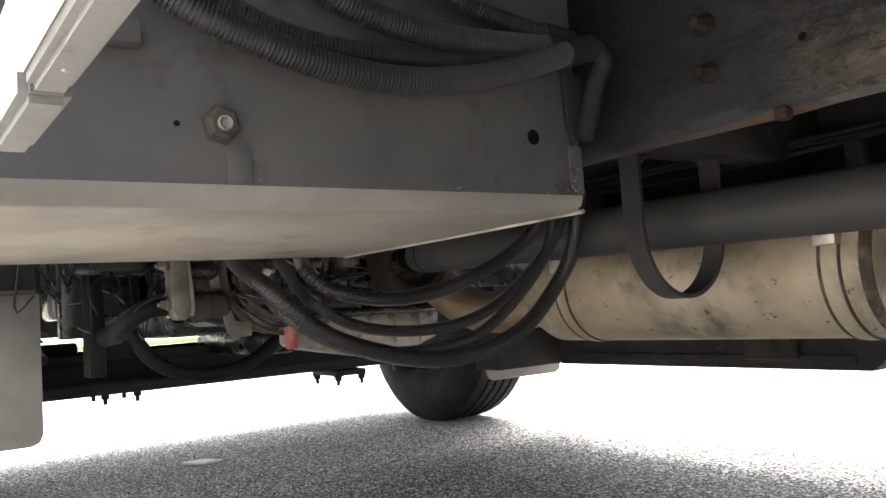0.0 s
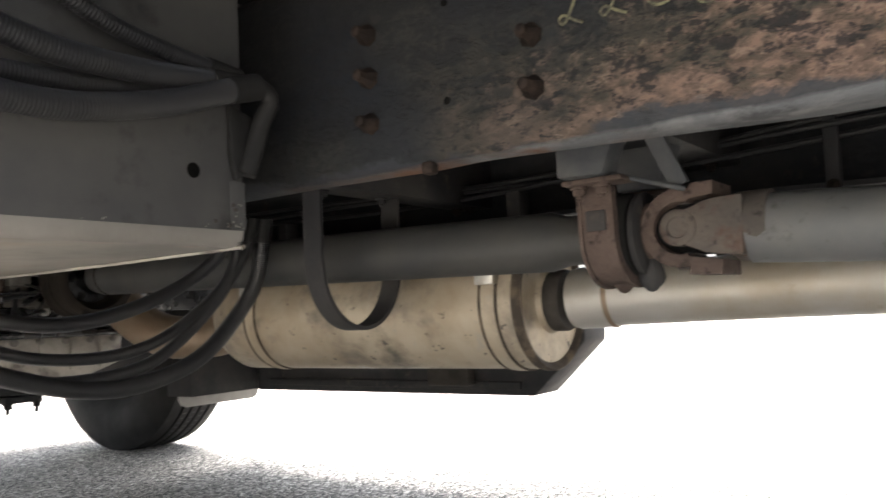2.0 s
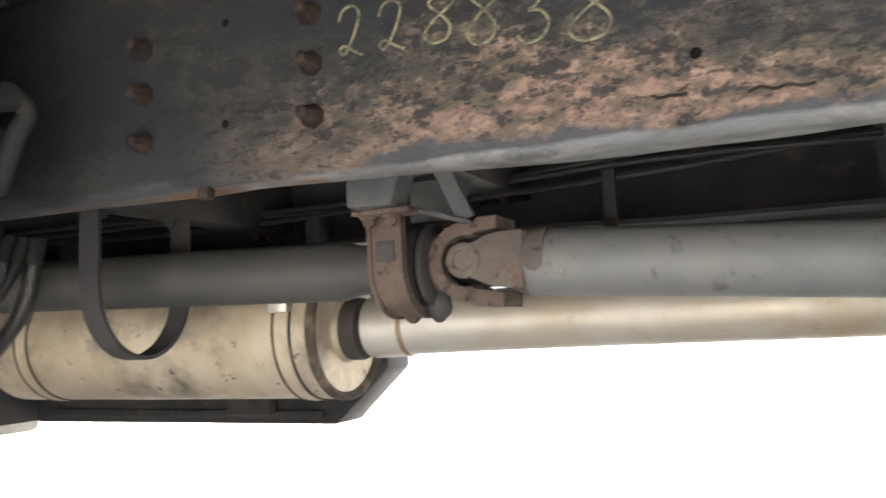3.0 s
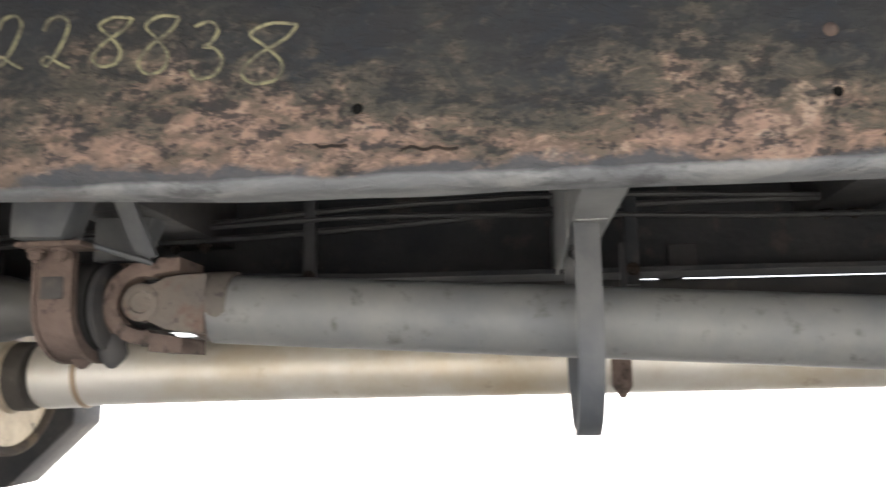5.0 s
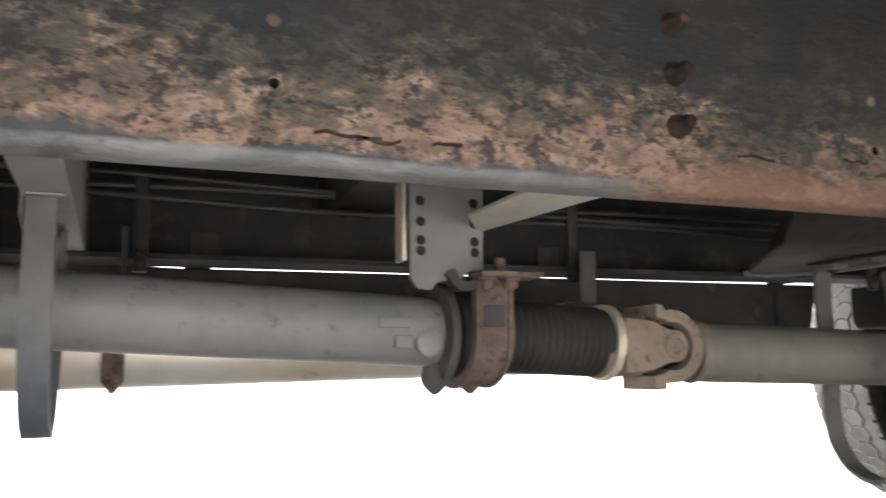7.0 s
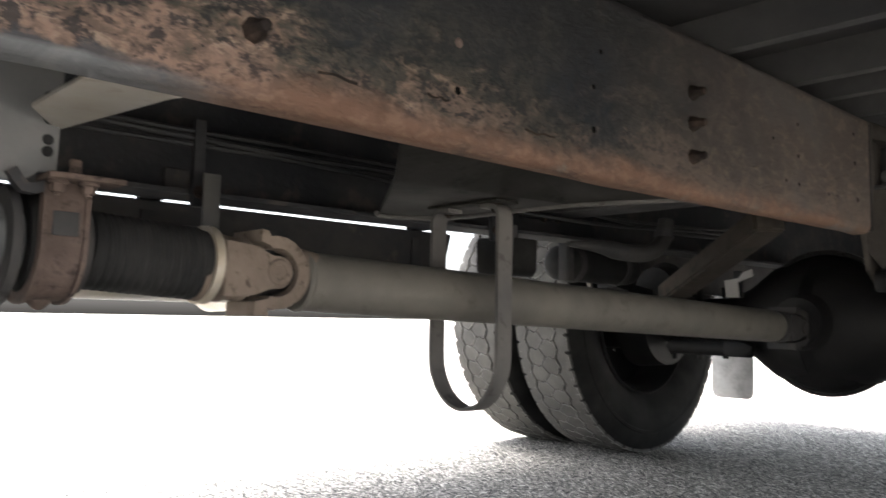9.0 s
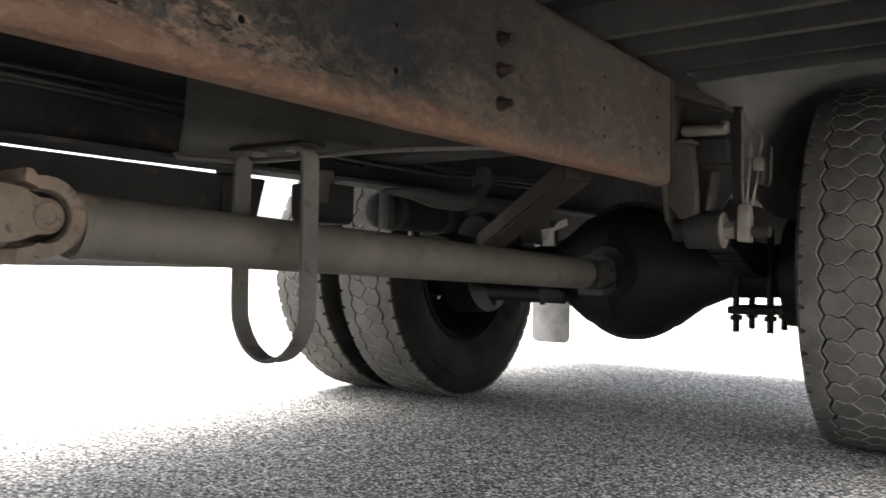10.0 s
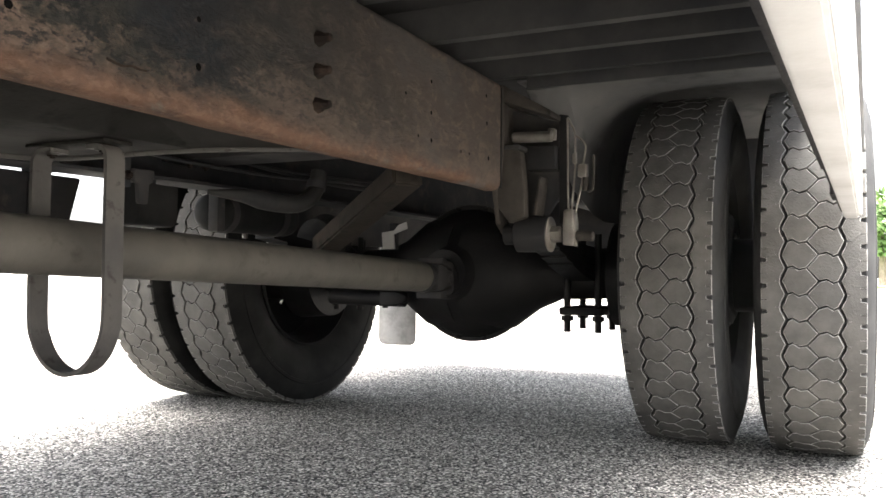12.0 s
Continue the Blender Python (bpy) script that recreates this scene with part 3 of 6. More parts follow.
def build_near_rail():
    rail = thing("frame_rail", "dark painted steel chassis rail with heavy flaking rust", "frame rail", group="chassis rails")
    part("outer_rail", channel(RAIL_Y, 1, RAIL_BOTTOM, RAIL_TOP, 0.036, 0.009, -3.9, 2.43, 0.02, 0.010, 0.0), RAIL, rail, smooth=50)
    part("inner_rail", channel(RAIL_Y + 0.075, 1, RAIL_BOTTOM + 0.05, RAIL_TOP - 0.004, 0.06, 0.007, -3.9, 4.6, 0.2, 0.0), DARK, rail, smooth=50)
    for x, z, r in ((-0.462, 0.877, 0.008), (-0.464, 0.766, 0.008), (0.017, 0.760, 0.009), (0.422, 0.757, 0.008), (1.098, 0.757, 0.009), (1.367, 0.757, 0.009), (1.366, 0.819, 0.007),
                    (2.043, 0.886, 0.007), (2.044, 0.822, 0.008), (2.045, 0.765, 0.008), (1.987, 0.766, 0.006), (1.933, 0.840, 0.006), (2.192, 0.763, 0.006), (2.238, 0.764, 0.006),
                    (2.336, 0.916, 0.008), (2.341, 0.851, 0.009), (2.352, 0.769, 0.010), (1.383, 0.874, 0.007), (0.241, 0.859, 0.009)):
        rail_hole(x, z, r, rail)
    for x in (-0.575, -0.355, 0.825, 1.637):
        for z in (0.866, 0.814, 0.759):
            part("rail_bolt", lathe([(0, 0.0135), (0.005, 0.0128), (0.010, 0.0110), (0.015, 0.0078), (0.024, 0.0068), (0.026, 0.0045), (0.0265, 0)], (x, RAIL_Y + 0.0005, z), (x, 0, z), 7), DARKRUST, rail)
    for x, z in ((0.421, 0.812), (1.099, 0.816)):
        bm = lathe([(0, 0.0068), (0.002, 0.0062), (0.004, 0.004), (0.0045, 0)], (x, RAIL_Y + 0.001, z), (x, 0, z), 9)
        part("rivet", bm, CAST, rail)
    rnd = random.Random(8)
    for x, z, wide in ((0.055, 0.722, 0.05), (-0.02, 0.727, 0.03), (0.455, 0.7195, 0.06), (0.492, 0.716, 0.04), (0.56, 0.7185, 0.03), (0.90, 0.735, 0.05), (1.22, 0.730, 0.06), (1.05, 0.742, 0.035)):
        pts = [(x + wide * k / 5, RAIL_Y - 0.0008, z + rnd.uniform(-0.0022, 0.0022)) for k in range(6)]
        part("lifted_scale", ribbon(pts, 0.0026, 0.0022, (0, 0, 1), 0.005), DARKRUST, rail, "dark lifted edge of a rust flake")
    part("torn_lip", block(-0.506, -0.490, RAIL_Y + 0.001, RAIL_Y + 0.016, 0.689, 0.704, 0.004), DARKRUST, rail)
    chalk_number(rail)
    return rail


def chalk_number(parent):
    """228838 in chalk, by hand, on the web."""
    two = [(0.0, 0.72), (0.1, 0.93), (0.32, 1.0), (0.48, 0.85), (0.42, 0.55), (0.25, 0.2), (0.1, 0.02), (0.0, 0.12), (0.12, 0.2), (0.35, 0.06), (0.55, -0.04)]
    eight = [(0.55, 0.95), (0.3, 0.98), (0.12, 0.82), (0.28, 0.58), (0.42, 0.3), (0.36, 0.05), (0.16, 0.0), (0.05, 0.2), (0.2, 0.48), (0.45, 0.72), (0.56, 0.95)]
    three = [(0.05, 0.92), (0.28, 1.0), (0.42, 0.85), (0.32, 0.62), (0.18, 0.55), (0.38, 0.5), (0.5, 0.28), (0.38, 0.04), (0.12, -0.02), (0.0, 0.14)]
    for glyph, x, z, w, h in ((two, -0.322, 0.815, 0.026, 0.050), (two, -0.277, 0.813, 0.027, 0.049), (eight, -0.232, 0.811, 0.040, 0.048), (eight, -0.188, 0.802, 0.041, 0.056),
                              (three, -0.136, 0.796, 0.030, 0.053), (eight, -0.093, 0.788, 0.056, 0.057)):
        wide = max(u for u, v in glyph)
        pts = [(x + u / wide * w, RAIL_Y - 0.0002, z + v * h) for u, v in glyph]
        part("chalk_figure", tube(smooth_path(pts, 0.003), 0.0016, 6), CHALK, parent, "yellow chalk figure written by hand")


build_near_rail()


def build_far_rail():
    rail = thing("frame_rail", "dark painted steel chassis rail with cables along it", "frame rail", group="chassis rails")
    part("outer_rail", channel(FAR_Y, -1, 0.708, RAIL_TOP, 0.12, 0.008, -3.9, 4.6, 0.05, 0.004), FARRAIL, rail, smooth=50)
    for k, (dz, dy, r) in enumerate(((0.0, 0.124, 0.0055), (0.014, 0.128, 0.0045), (-0.012, 0.130, 0.0050))):
        pts = [(x, FAR_Y - dy - 0.006 * math.sin(x * 2 + k), 0.790 + dz + 0.016 * math.sin(x * 1.7 + k * 0.5) + 0.010 * math.sin(x * 4.1 + k * 1.1)) for x in [-2.2 + 0.35 * i for i in range(16)]]
        part("cable", tube(smooth_path(pts, 0.06), r, 8), CABLE, rail, "dusty grey cable")
    for x in (-0.19, 0.34, 1.09, 1.85):
        part("cable_bracket", block(x - 0.011, x + 0.011, FAR_Y - 0.136, FAR_Y - 0.1205, 0.675, 0.83, 0.003), FARRAIL, rail)
        part("bracket_bolt", bolt((x, FAR_Y - 0.136, 0.70), (0, -1, 0), 0.008, 0.007, 0.003), DARKRUST, rail)


build_far_rail()


def build_crossmembers():
    def beam(x0, x1, z0, z1, label, material, y0=RAIL_Y + 0.02, y1=FAR_Y - 0.012):
        cm = thing("crossmember", label, "crossmember", group="chassis crossmembers")
        t = 0.006
        part("web", solid([(x0, z1), (x0, z0), (x1, z0), (x1, z1), (x1 - t, z1), (x1 - t, z0 + t), (x0 + t, z0 + t), (x0 + t, z1)], "y", y0, y1, 0.002), material, cm)
        for y in (y0 + 0.06, y1 - 0.06) if material is DARK else ():
            for x in (x0 + (x1 - x0) * 0.28, x0 + (x1 - x0) * 0.72):
                part("flange_bolt", bolt((x, y, z0), (0, 0, -1), 0.009, 0.008, 0.004), DARKRUST, cm)
        return cm
    front = beam(-0.962, -0.888, 0.752, 0.90, "dark pressed steel crossmember between the rails", DARK)
    mid = beam(0.216, 0.263, 0.705, 0.90, "pale grey pressed steel crossmember above a strap", GREYPAINT)
    part("strap_bracket", solid([(0.214, 0.765), (0.221, 0.703), (0.258, 0.703), (0.265, 0.765)], "y", 1.203, 1.215, 0.002), GREYPAINT, mid)
    for x in (0.2125,):
        part("side_flange", solid([(1.24, 0.745), (1.24, 0.690), (1.28, 0.680), (1.50, 0.680), (1.50, 0.745)], "x", x, x + 0.003, 0.0008), GREYPAINT, mid)
    bearing = beam(-0.484, -0.360, 0.772, 0.90, "dark steel crossmember over the shaft bearing", DARK)
    hang = beam(0.640, 0.745, 0.80, 0.90, "dark steel crossmember with a grey drilled hanger plate", DARK)
    plate = part("hanger_plate", solid([(0.651, 0.82), (0.651, 0.636), (0.660, 0.624), (0.679, 0.622), (0.688, 0.633), (0.721, 0.638), (0.732, 0.647), (0.752, 0.647), (0.756, 0.82)], "y", 1.272, 1.280, 0.002), GREYPAINT, hang, "grey plate with two rows of bolt holes")
    for x in (0.665, 0.740):
        for k, z in enumerate((0.737, 0.710, 0.686, 0.672)):
            bm = lathe([(-0.001, 0.0065), (-0.002, 0.0055), (0.003, 0.0055), (0.003, 0)], (x, 1.272, z), (x, 2, z), 12)
            part("hole", bm, OILBLACK, plate)
    part("side_plate", solid([(1.281, 0.765), (1.312, 0.765), (1.312, 0.66), (1.281, 0.66)], "x", 0.644, 0.6505, 0.002), EXHAUST, hang, "pale folded edge of the plate")
    part("gusset", solid([(0.757, 1.297), (0.70, 1.20), (0.70, 0.985), (0.82, 0.985), (0.790, 1.06)], "z", 0.703, 0.709, 0.002), EXHAUST, hang, "pale triangular gusset plate")
    rear = thing("crossmember", "dusty flat-bottomed steel crossmember carrying a strap", "crossmember", group="chassis crossmembers")
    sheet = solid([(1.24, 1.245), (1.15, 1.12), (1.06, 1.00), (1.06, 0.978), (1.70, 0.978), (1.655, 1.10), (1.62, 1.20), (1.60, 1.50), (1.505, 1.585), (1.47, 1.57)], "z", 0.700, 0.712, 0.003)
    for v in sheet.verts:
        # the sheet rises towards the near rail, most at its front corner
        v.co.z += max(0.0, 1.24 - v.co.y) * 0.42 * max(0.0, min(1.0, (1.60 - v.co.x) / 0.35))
    part("flat_beam", sheet, SHADEDBEAM, rear)
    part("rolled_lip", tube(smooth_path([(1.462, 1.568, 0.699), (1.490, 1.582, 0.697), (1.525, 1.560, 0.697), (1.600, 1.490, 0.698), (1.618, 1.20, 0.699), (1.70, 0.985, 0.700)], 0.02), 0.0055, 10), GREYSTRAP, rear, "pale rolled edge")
    part("strap_seat", block(1.466, 1.525, 1.240, 1.420, 0.6935, 0.6995, 0.002), SHADEDBEAM, rear)
    for y in (1.27, 1.39):
        part("seat_bolt", bolt((1.495, y, 0.693), (0, 0, -1), 0.009, 0.008, 0.003), DARKRUST, rear)
    axle = beam(2.07, 2.20, 0.765, 0.90, "dark steel crossmember ahead of the axle", DARK)


build_crossmembers()


def build_brace():
    arm = thing("diagonal_brace", "brown dusty folded steel brace running down from the rail", "brace")
    a, b = Vector((2.153, 1.071, 0.714)), Vector((2.514, 1.533, 0.569))
    d = (b - a).normalized()
    side = d.cross(Vector((0, 0, 1))).normalized()
    up = side.cross(d)
    bm = bmesh.new()
    w, hgt = 0.036, 0.026
    lo = [a + side * s * w + up * t * hgt for s, t in ((-1, -1), (1, -1), (1, 1), (-1, 1))]
    hi = [b + side * s * w + up * t * hgt for s, t in ((-1, -1), (1, -1), (1, 1), (-1, 1))]
    lo, hi = [bm.verts.new(p) for p in lo], [bm.verts.new(p) for p in hi]
    bm.faces.new(lo), bm.faces.new(hi[::-1])
    for k in range(4):
        bm.faces.new((lo[k], lo[(k + 1) % 4], hi[(k + 1) % 4], hi[k]))
    bmesh.ops.bevel(bm, geom=list(bm.edges), offset=0.006, segments=2, affect="EDGES")
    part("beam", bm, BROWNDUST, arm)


build_brace()


# ---- body floor, skirts, wheelhouse ----
def build_body():
    ceil = part("ceiling", block(-3.95, 4.6, 0.25, 2.66, 1.08, 1.15, 0.01), FLOOR)
    tagged(ceil, "dark sheet floor of the truck body seen from below", "ceiling", kind="structure")
    for x in (-3.2, -2.6, -2.05, -1.55, -1.02, -0.55, -0.08, 0.33, 0.71, 1.10, 1.48, 1.866, 2.165, 2.332, 2.530):
        beam = thing("floor_beam", "grey folded steel floor beam under the body", "floor beam", group="floor beams")
        bm = bmesh.new()
        prof = [(-0.012, 0.0), (0.016, 0.0), (0.016, 0.006), (-0.006, 0.006), (-0.006, 0.077), (-0.012, 0.077)]
        rings = []
        for y, dx, z in ((2.6, 0.0, 1.004), (1.05, 0.0, 1.004), (0.28, 0.0, 1.002)):
            rings.append([bm.verts.new((x + dx + u, y, z + w)) for u, w in prof])
        for a, b in zip(rings, rings[1:]):
            for k in range(6):
                bm.faces.new((a[k], a[(k + 1) % 6], b[(k + 1) % 6], b[k]))
        bm.faces.new(rings[0][::-1]), bm.faces.new(rings[-1])
        part("channel", bm, BEAM, beam, smooth=None)


build_body()


def build_wheelhouse():
    house = thing("wheelhouse", "grey dusty sheet metal arch over the rear wheels", "wheel arch")
    bm = bmesh.new()
    rings = []
    for x, top, f in ((2.625, 0.996, 0.02), (2.66, 0.996, 0.10), (2.70, 0.996, 0.22), (2.76, 0.998, 0.42), (2.85, 1.010, 0.70), (2.95, 1.035, 0.90), (3.05, 1.058, 1.0), (3.3, 1.062, 1.0), (3.6, 1.058, 1.0), (3.86, 1.02, 1.0)):
        prof = [(0.24, top), (0.56, top), (0.68, top - 0.012 * f), (0.76, top - 0.045 * f), (0.81, top - 0.10 * f), (0.845, top - 0.18 * f), (0.855, top - 0.27 * f), (0.857 + 0.105 * (1 - f), top - 0.40 * f)]
        rings.append([bm.verts.new((x, y, z)) for y, z in prof] + [bm.verts.new((x, y + 0.004, z + 0.004)) for y, z in prof[::-1]])
    n = len(rings[0])
    for a, b in zip(rings, rings[1:]):
        for k in range(n):
            bm.faces.new((a[k], a[(k + 1) % n], b[(k + 1) % n], b[k]))
    bm.faces.new(rings[0][::-1]), bm.faces.new(rings[-1])
    part("front_sheet", block(2.545, 2.624, 0.27, 0.960, 0.994, 0.999, 0.001), LINER, house)
    part("arch", bm, LINER, house)
    # dark wall added to close the bright gap behind the tyres
    part("rear_wall", block(3.86, 3.89, 0.20, 0.93, 0.45, 1.05, 0.003), DARK, house)
    part("front_flange", block(2.535, 2.544, 0.28, 0.93, 0.972, 1.003, 0.002), BEAM, house)


build_wheelhouse()


def build_skirt(a, b, label, cap, half=0.020):
    """A side skirt: pale outer sheet, aluminium bottom rail, dark inner lip; cap: whether its front end carries an end piece."""
    skirt = thing("side_skirt", label, "body skirt", group="side skirts")
    d = (b - a).normalized()

    def along(prof, p, q, bevel=0.0):
        bm = bmesh.new()
        lo = [bm.verts.new(p + Vector((0, u, w))) for u, w in prof]
        hi = [bm.verts.new(q + Vector((0, u, w))) for u, w in prof]
        n = len(prof)
        bm.faces.new(lo), bm.faces.new(hi[::-1])
        for i in range(n):
            bm.faces.new((lo[i], lo[(i + 1) % n], hi[(i + 1) % n], hi[i]))
        if bevel:
            bmesh.ops.bevel(bm, geom=list(bm.edges), offset=bevel, segments=2, affect="EDGES")
        return bm
    part("bottom_rail", along([(-half, 0), (half, 0), (half, 0.05), (-half, 0.05)], a, b, 0.003), GREYRAIL if cap else ALU, skirt, "mill aluminium bottom rail")
    part("outer_sheet", along([(-half - 0.006, 0.008), (-half - 0.0005, 0.008), (-half - 0.0005, 0.45), (-half - 0.006, 0.45)], a, b), PANEL, skirt)
    part("bead", along([(-half - 0.012, 0.15), (-half - 0.0065, 0.15), (-half - 0.0065, 0.162), (-half - 0.012, 0.162)], a, b), GREYPAINT, skirt)
    part("inner_lip", along([(half + 0.002, 0.012), (half + 0.006, 0.012), (half + 0.006, 0.45), (half + 0.002, 0.45)], a + d * 0.1, b - d * 0.06), DARK, skirt, "dark inner sheet")
    if not cap:
        for near, far, drop in ((0.30, 0.16, 0.03), (0.62, 0.3005, 0.052), (1.60, 0.6205, 0.040)):
            part("inner_frame", along([(half + 0.0065, drop), (half + 0.019, drop), (half + 0.019, 0.44), (half + 0.0065, 0.44)], b - d * near, b - d * far), DARK, skirt)
    if cap:
        part("end_cap", along([(-half - 0.002, -0.003), (half + 0.002, -0.003), (half + 0.002, 0.052), (-half - 0.002, 0.052)], a - d * 0.112, a - d * 0.002, 0.004), GREYRAIL, skirt, "aluminium end piece of the rail")
        part("rivet", lathe([(0, 0.0016), (0.001, 0.0013), (0.0015, 0)], a + d * 0.035 + Vector((0, 0, 0.0005)), a + d * 0.035 + Vector((0, 0, -1)), 10), STEEL, skirt)


build_skirt(Vector((-0.385, 0.2585, 0.62)), Vector((-0.20, 0.261, 0.62)), "pale skirt panel with an aluminium rail ending in a cap", True, 0.0085)
build_skirt(Vector((0.84, 0.2435, 0.625)), Vector((2.62, 0.178, 0.625)), "pale body side skirt ahead of the rear wheels", False, 0.015)


def build_end_panels():
    """Added dark panels that block view and daylight at both ends under the body."""
    front = thing("front_blind", "added black panel closing the front under the cab", "apron")
    part("panel", block(-3.96, -3.91, 0.55, 2.55, 0.50, 1.079, 0.01), DARK, front)
    part("panel", block(-3.96, -3.91, 0.15, 0.545, 0.60, 1.08, 0.01), DARK, front)
    rear = thing("rear_blind", "added black panel closing the rear of the chassis", "apron")
    part("panel", block(4.61, 4.65, 0.25, 2.60, 0.42, 1.10, 0.01), DARK, rear)
    arch = thing("wheelhouse", "dark sheet metal arch over the far rear wheels", "wheel arch")
    part("arch", block(2.6, 4.1, 1.92, 2.66, 1.04, 1.079, 0.005), DARK, arch)
    part("inner_wall", block(2.8, 4.1, 1.905, 1.917, 0.60, 1.079, 0.003), DARK, arch)


build_end_panels()


def build_side_blind():
    """Unseen panels ahead of the locker, added to keep side light off the engine."""
    cab = thing("side_light_blind", "unseen dark panel blocking side light ahead of the locker", "body panel")
    part("panel", block(-2.40, -1.26, 0.17, 0.195, 0.42, 1.079, 0.006), DARK, cab)
    part("fender_blind", block(-3.90, -2.72, 0.08, 0.11, 0.60, 1.079, 0.006), DARK, cab)
    part("step", block(-2.2, -1.5, 0.196, 0.30, 0.43, 0.455, 0.006), DARK, cab)


build_side_blind()


# ---- drive line ----
SHAFT_Y = 1.349


def build_shaft_front():
    s = thing("drive_shaft", "dark grey tubular front drive shaft", "drive shaft", group="drive shaft sections")
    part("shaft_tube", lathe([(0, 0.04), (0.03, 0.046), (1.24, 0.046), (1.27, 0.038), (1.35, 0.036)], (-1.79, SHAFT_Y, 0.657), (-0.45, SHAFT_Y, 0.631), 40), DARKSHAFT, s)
    for x in (-1.74,):
        part("weld_ring", lathe([(-0.004, 0.0455), (0, 0.0475), (0.004, 0.0455)], (x, SHAFT_Y, 0.657 - (x + 1.79) * 0.0194), (x + 1, SHAFT_Y, 0.6376 - (x + 1.79) * 0.0194), 40), DARKRUST, s)
    return s


def build_ujoint(x, z, z_slope, label, material, way):
    """A universal joint: a C-shaped fork with upper and lower lugs, a flat-eared fork on the side given by way, and a cross with four caps."""
    j = thing("universal_joint", label, "universal joint", group="universal joints")
    c = Vector((x, SHAFT_Y, z))
    d = Vector((1, 0, z_slope)).normalized() * way
    up = Vector((0, 1, 0)).cross(d) * -way

    def plate(outline, y0, y1, bevel, bm=None):
        tmp = solid(outline, "y", y0, y1, bevel)
        m = Matrix(((d.x, 0, up.x, c.x), (0, 1, 0, c.y), (d.z, 0, up.z, c.z), (0, 0, 0, 1)))
        return join(bm or bmesh.new(), tmp, m)
    arc = [radians(a) for a in range(75, 286, 15)]
    tip, low_tip = (0.028, 0.034) if material is TANCAST else (0.046, 0.056)
    outer = [(tip, 0.061), (0.018, 0.060), (0.013, 0.0535)] + [(0.054 * math.cos(a), 0.054 * math.sin(a)) for a in arc] + [(0.013, -0.0535), (0.012, -0.063), (low_tip, -0.064)]
    inner = [(0.036 * math.cos(a), 0.036 * math.sin(a)) for a in arc]
    fork = plate(outer + [(low_tip, -0.044), (0.014, -0.039)] + inner[::-1] + [(0.014, 0.039), (tip, 0.043)], -0.042, 0.042, 0.005)
    lathe([(0.044, 0.030), (0.047, 0.040), (0.060, 0.043), (0.085, 0.040)], c, c - d, 32, fork)
    part("lug_fork", fork, material, j)
    nose = [(0.0245 * math.cos(radians(a)), 0.0245 * math.sin(radians(a))) for a in range(75, 286, 15)]
    ears = None
    for y0, y1 in ((-0.047, -0.026), (0.026, 0.047)):
        ears = plate([(0.085, 0.040), (0.050, 0.0375), (0.034, 0.0345), (0.018, 0.0275)] + nose + [(0.018, -0.0275), (0.034, -0.0345), (0.050, -0.0375), (0.085, -0.040)], y0, y1, 0.004, ears)
    lathe([(0.052, 0.02), (0.056, 0.038), (0.070, 0.0460), (0.10, 0.0475), (0.112, 0.0470)], c, c + d, 40, ears)
    part("flat_fork", ears, FORK if material is CAST else material, j, "dusty grey fork" if material is CAST else "")
    cross = rod(c - Vector((0, 0.04, 0)), c + Vector((0, 0.04, 0)), 0.018, 16)
    rod(c - Vector((0, 0, 0.045)), c + Vector((0, 0, 0.045)), 0.018, 16, cross)
    lathe([(-0.042, 0.0), (-0.038, 0.030), (0, 0.036), (0.05, 0.036), (0.055, 0.0)], c, c + d, 20, cross)
    cj = part("cross", cross, OILBLACK, j, "dark greasy cross")
    for w in (Vector((0, 1, 0)), Vector((0, -1, 0)), Vector((0, 0, 1)), Vector((0, 0, -1))):
        k = 1.28 if material is CAST and w.y else 1.0
        part("bearing_cap", lathe([(0, 0.0195 * k), (0.019, 0.0195 * k), (0.021, 0.0175 * k), (0.021, 0.0115 * k), (0.0185, 0.0105 * k), (0.0185, 0)], c + w * (0.030 if w.y else 0.034), c + w, 24), FORK if material is CAST else material, cj)
    return j


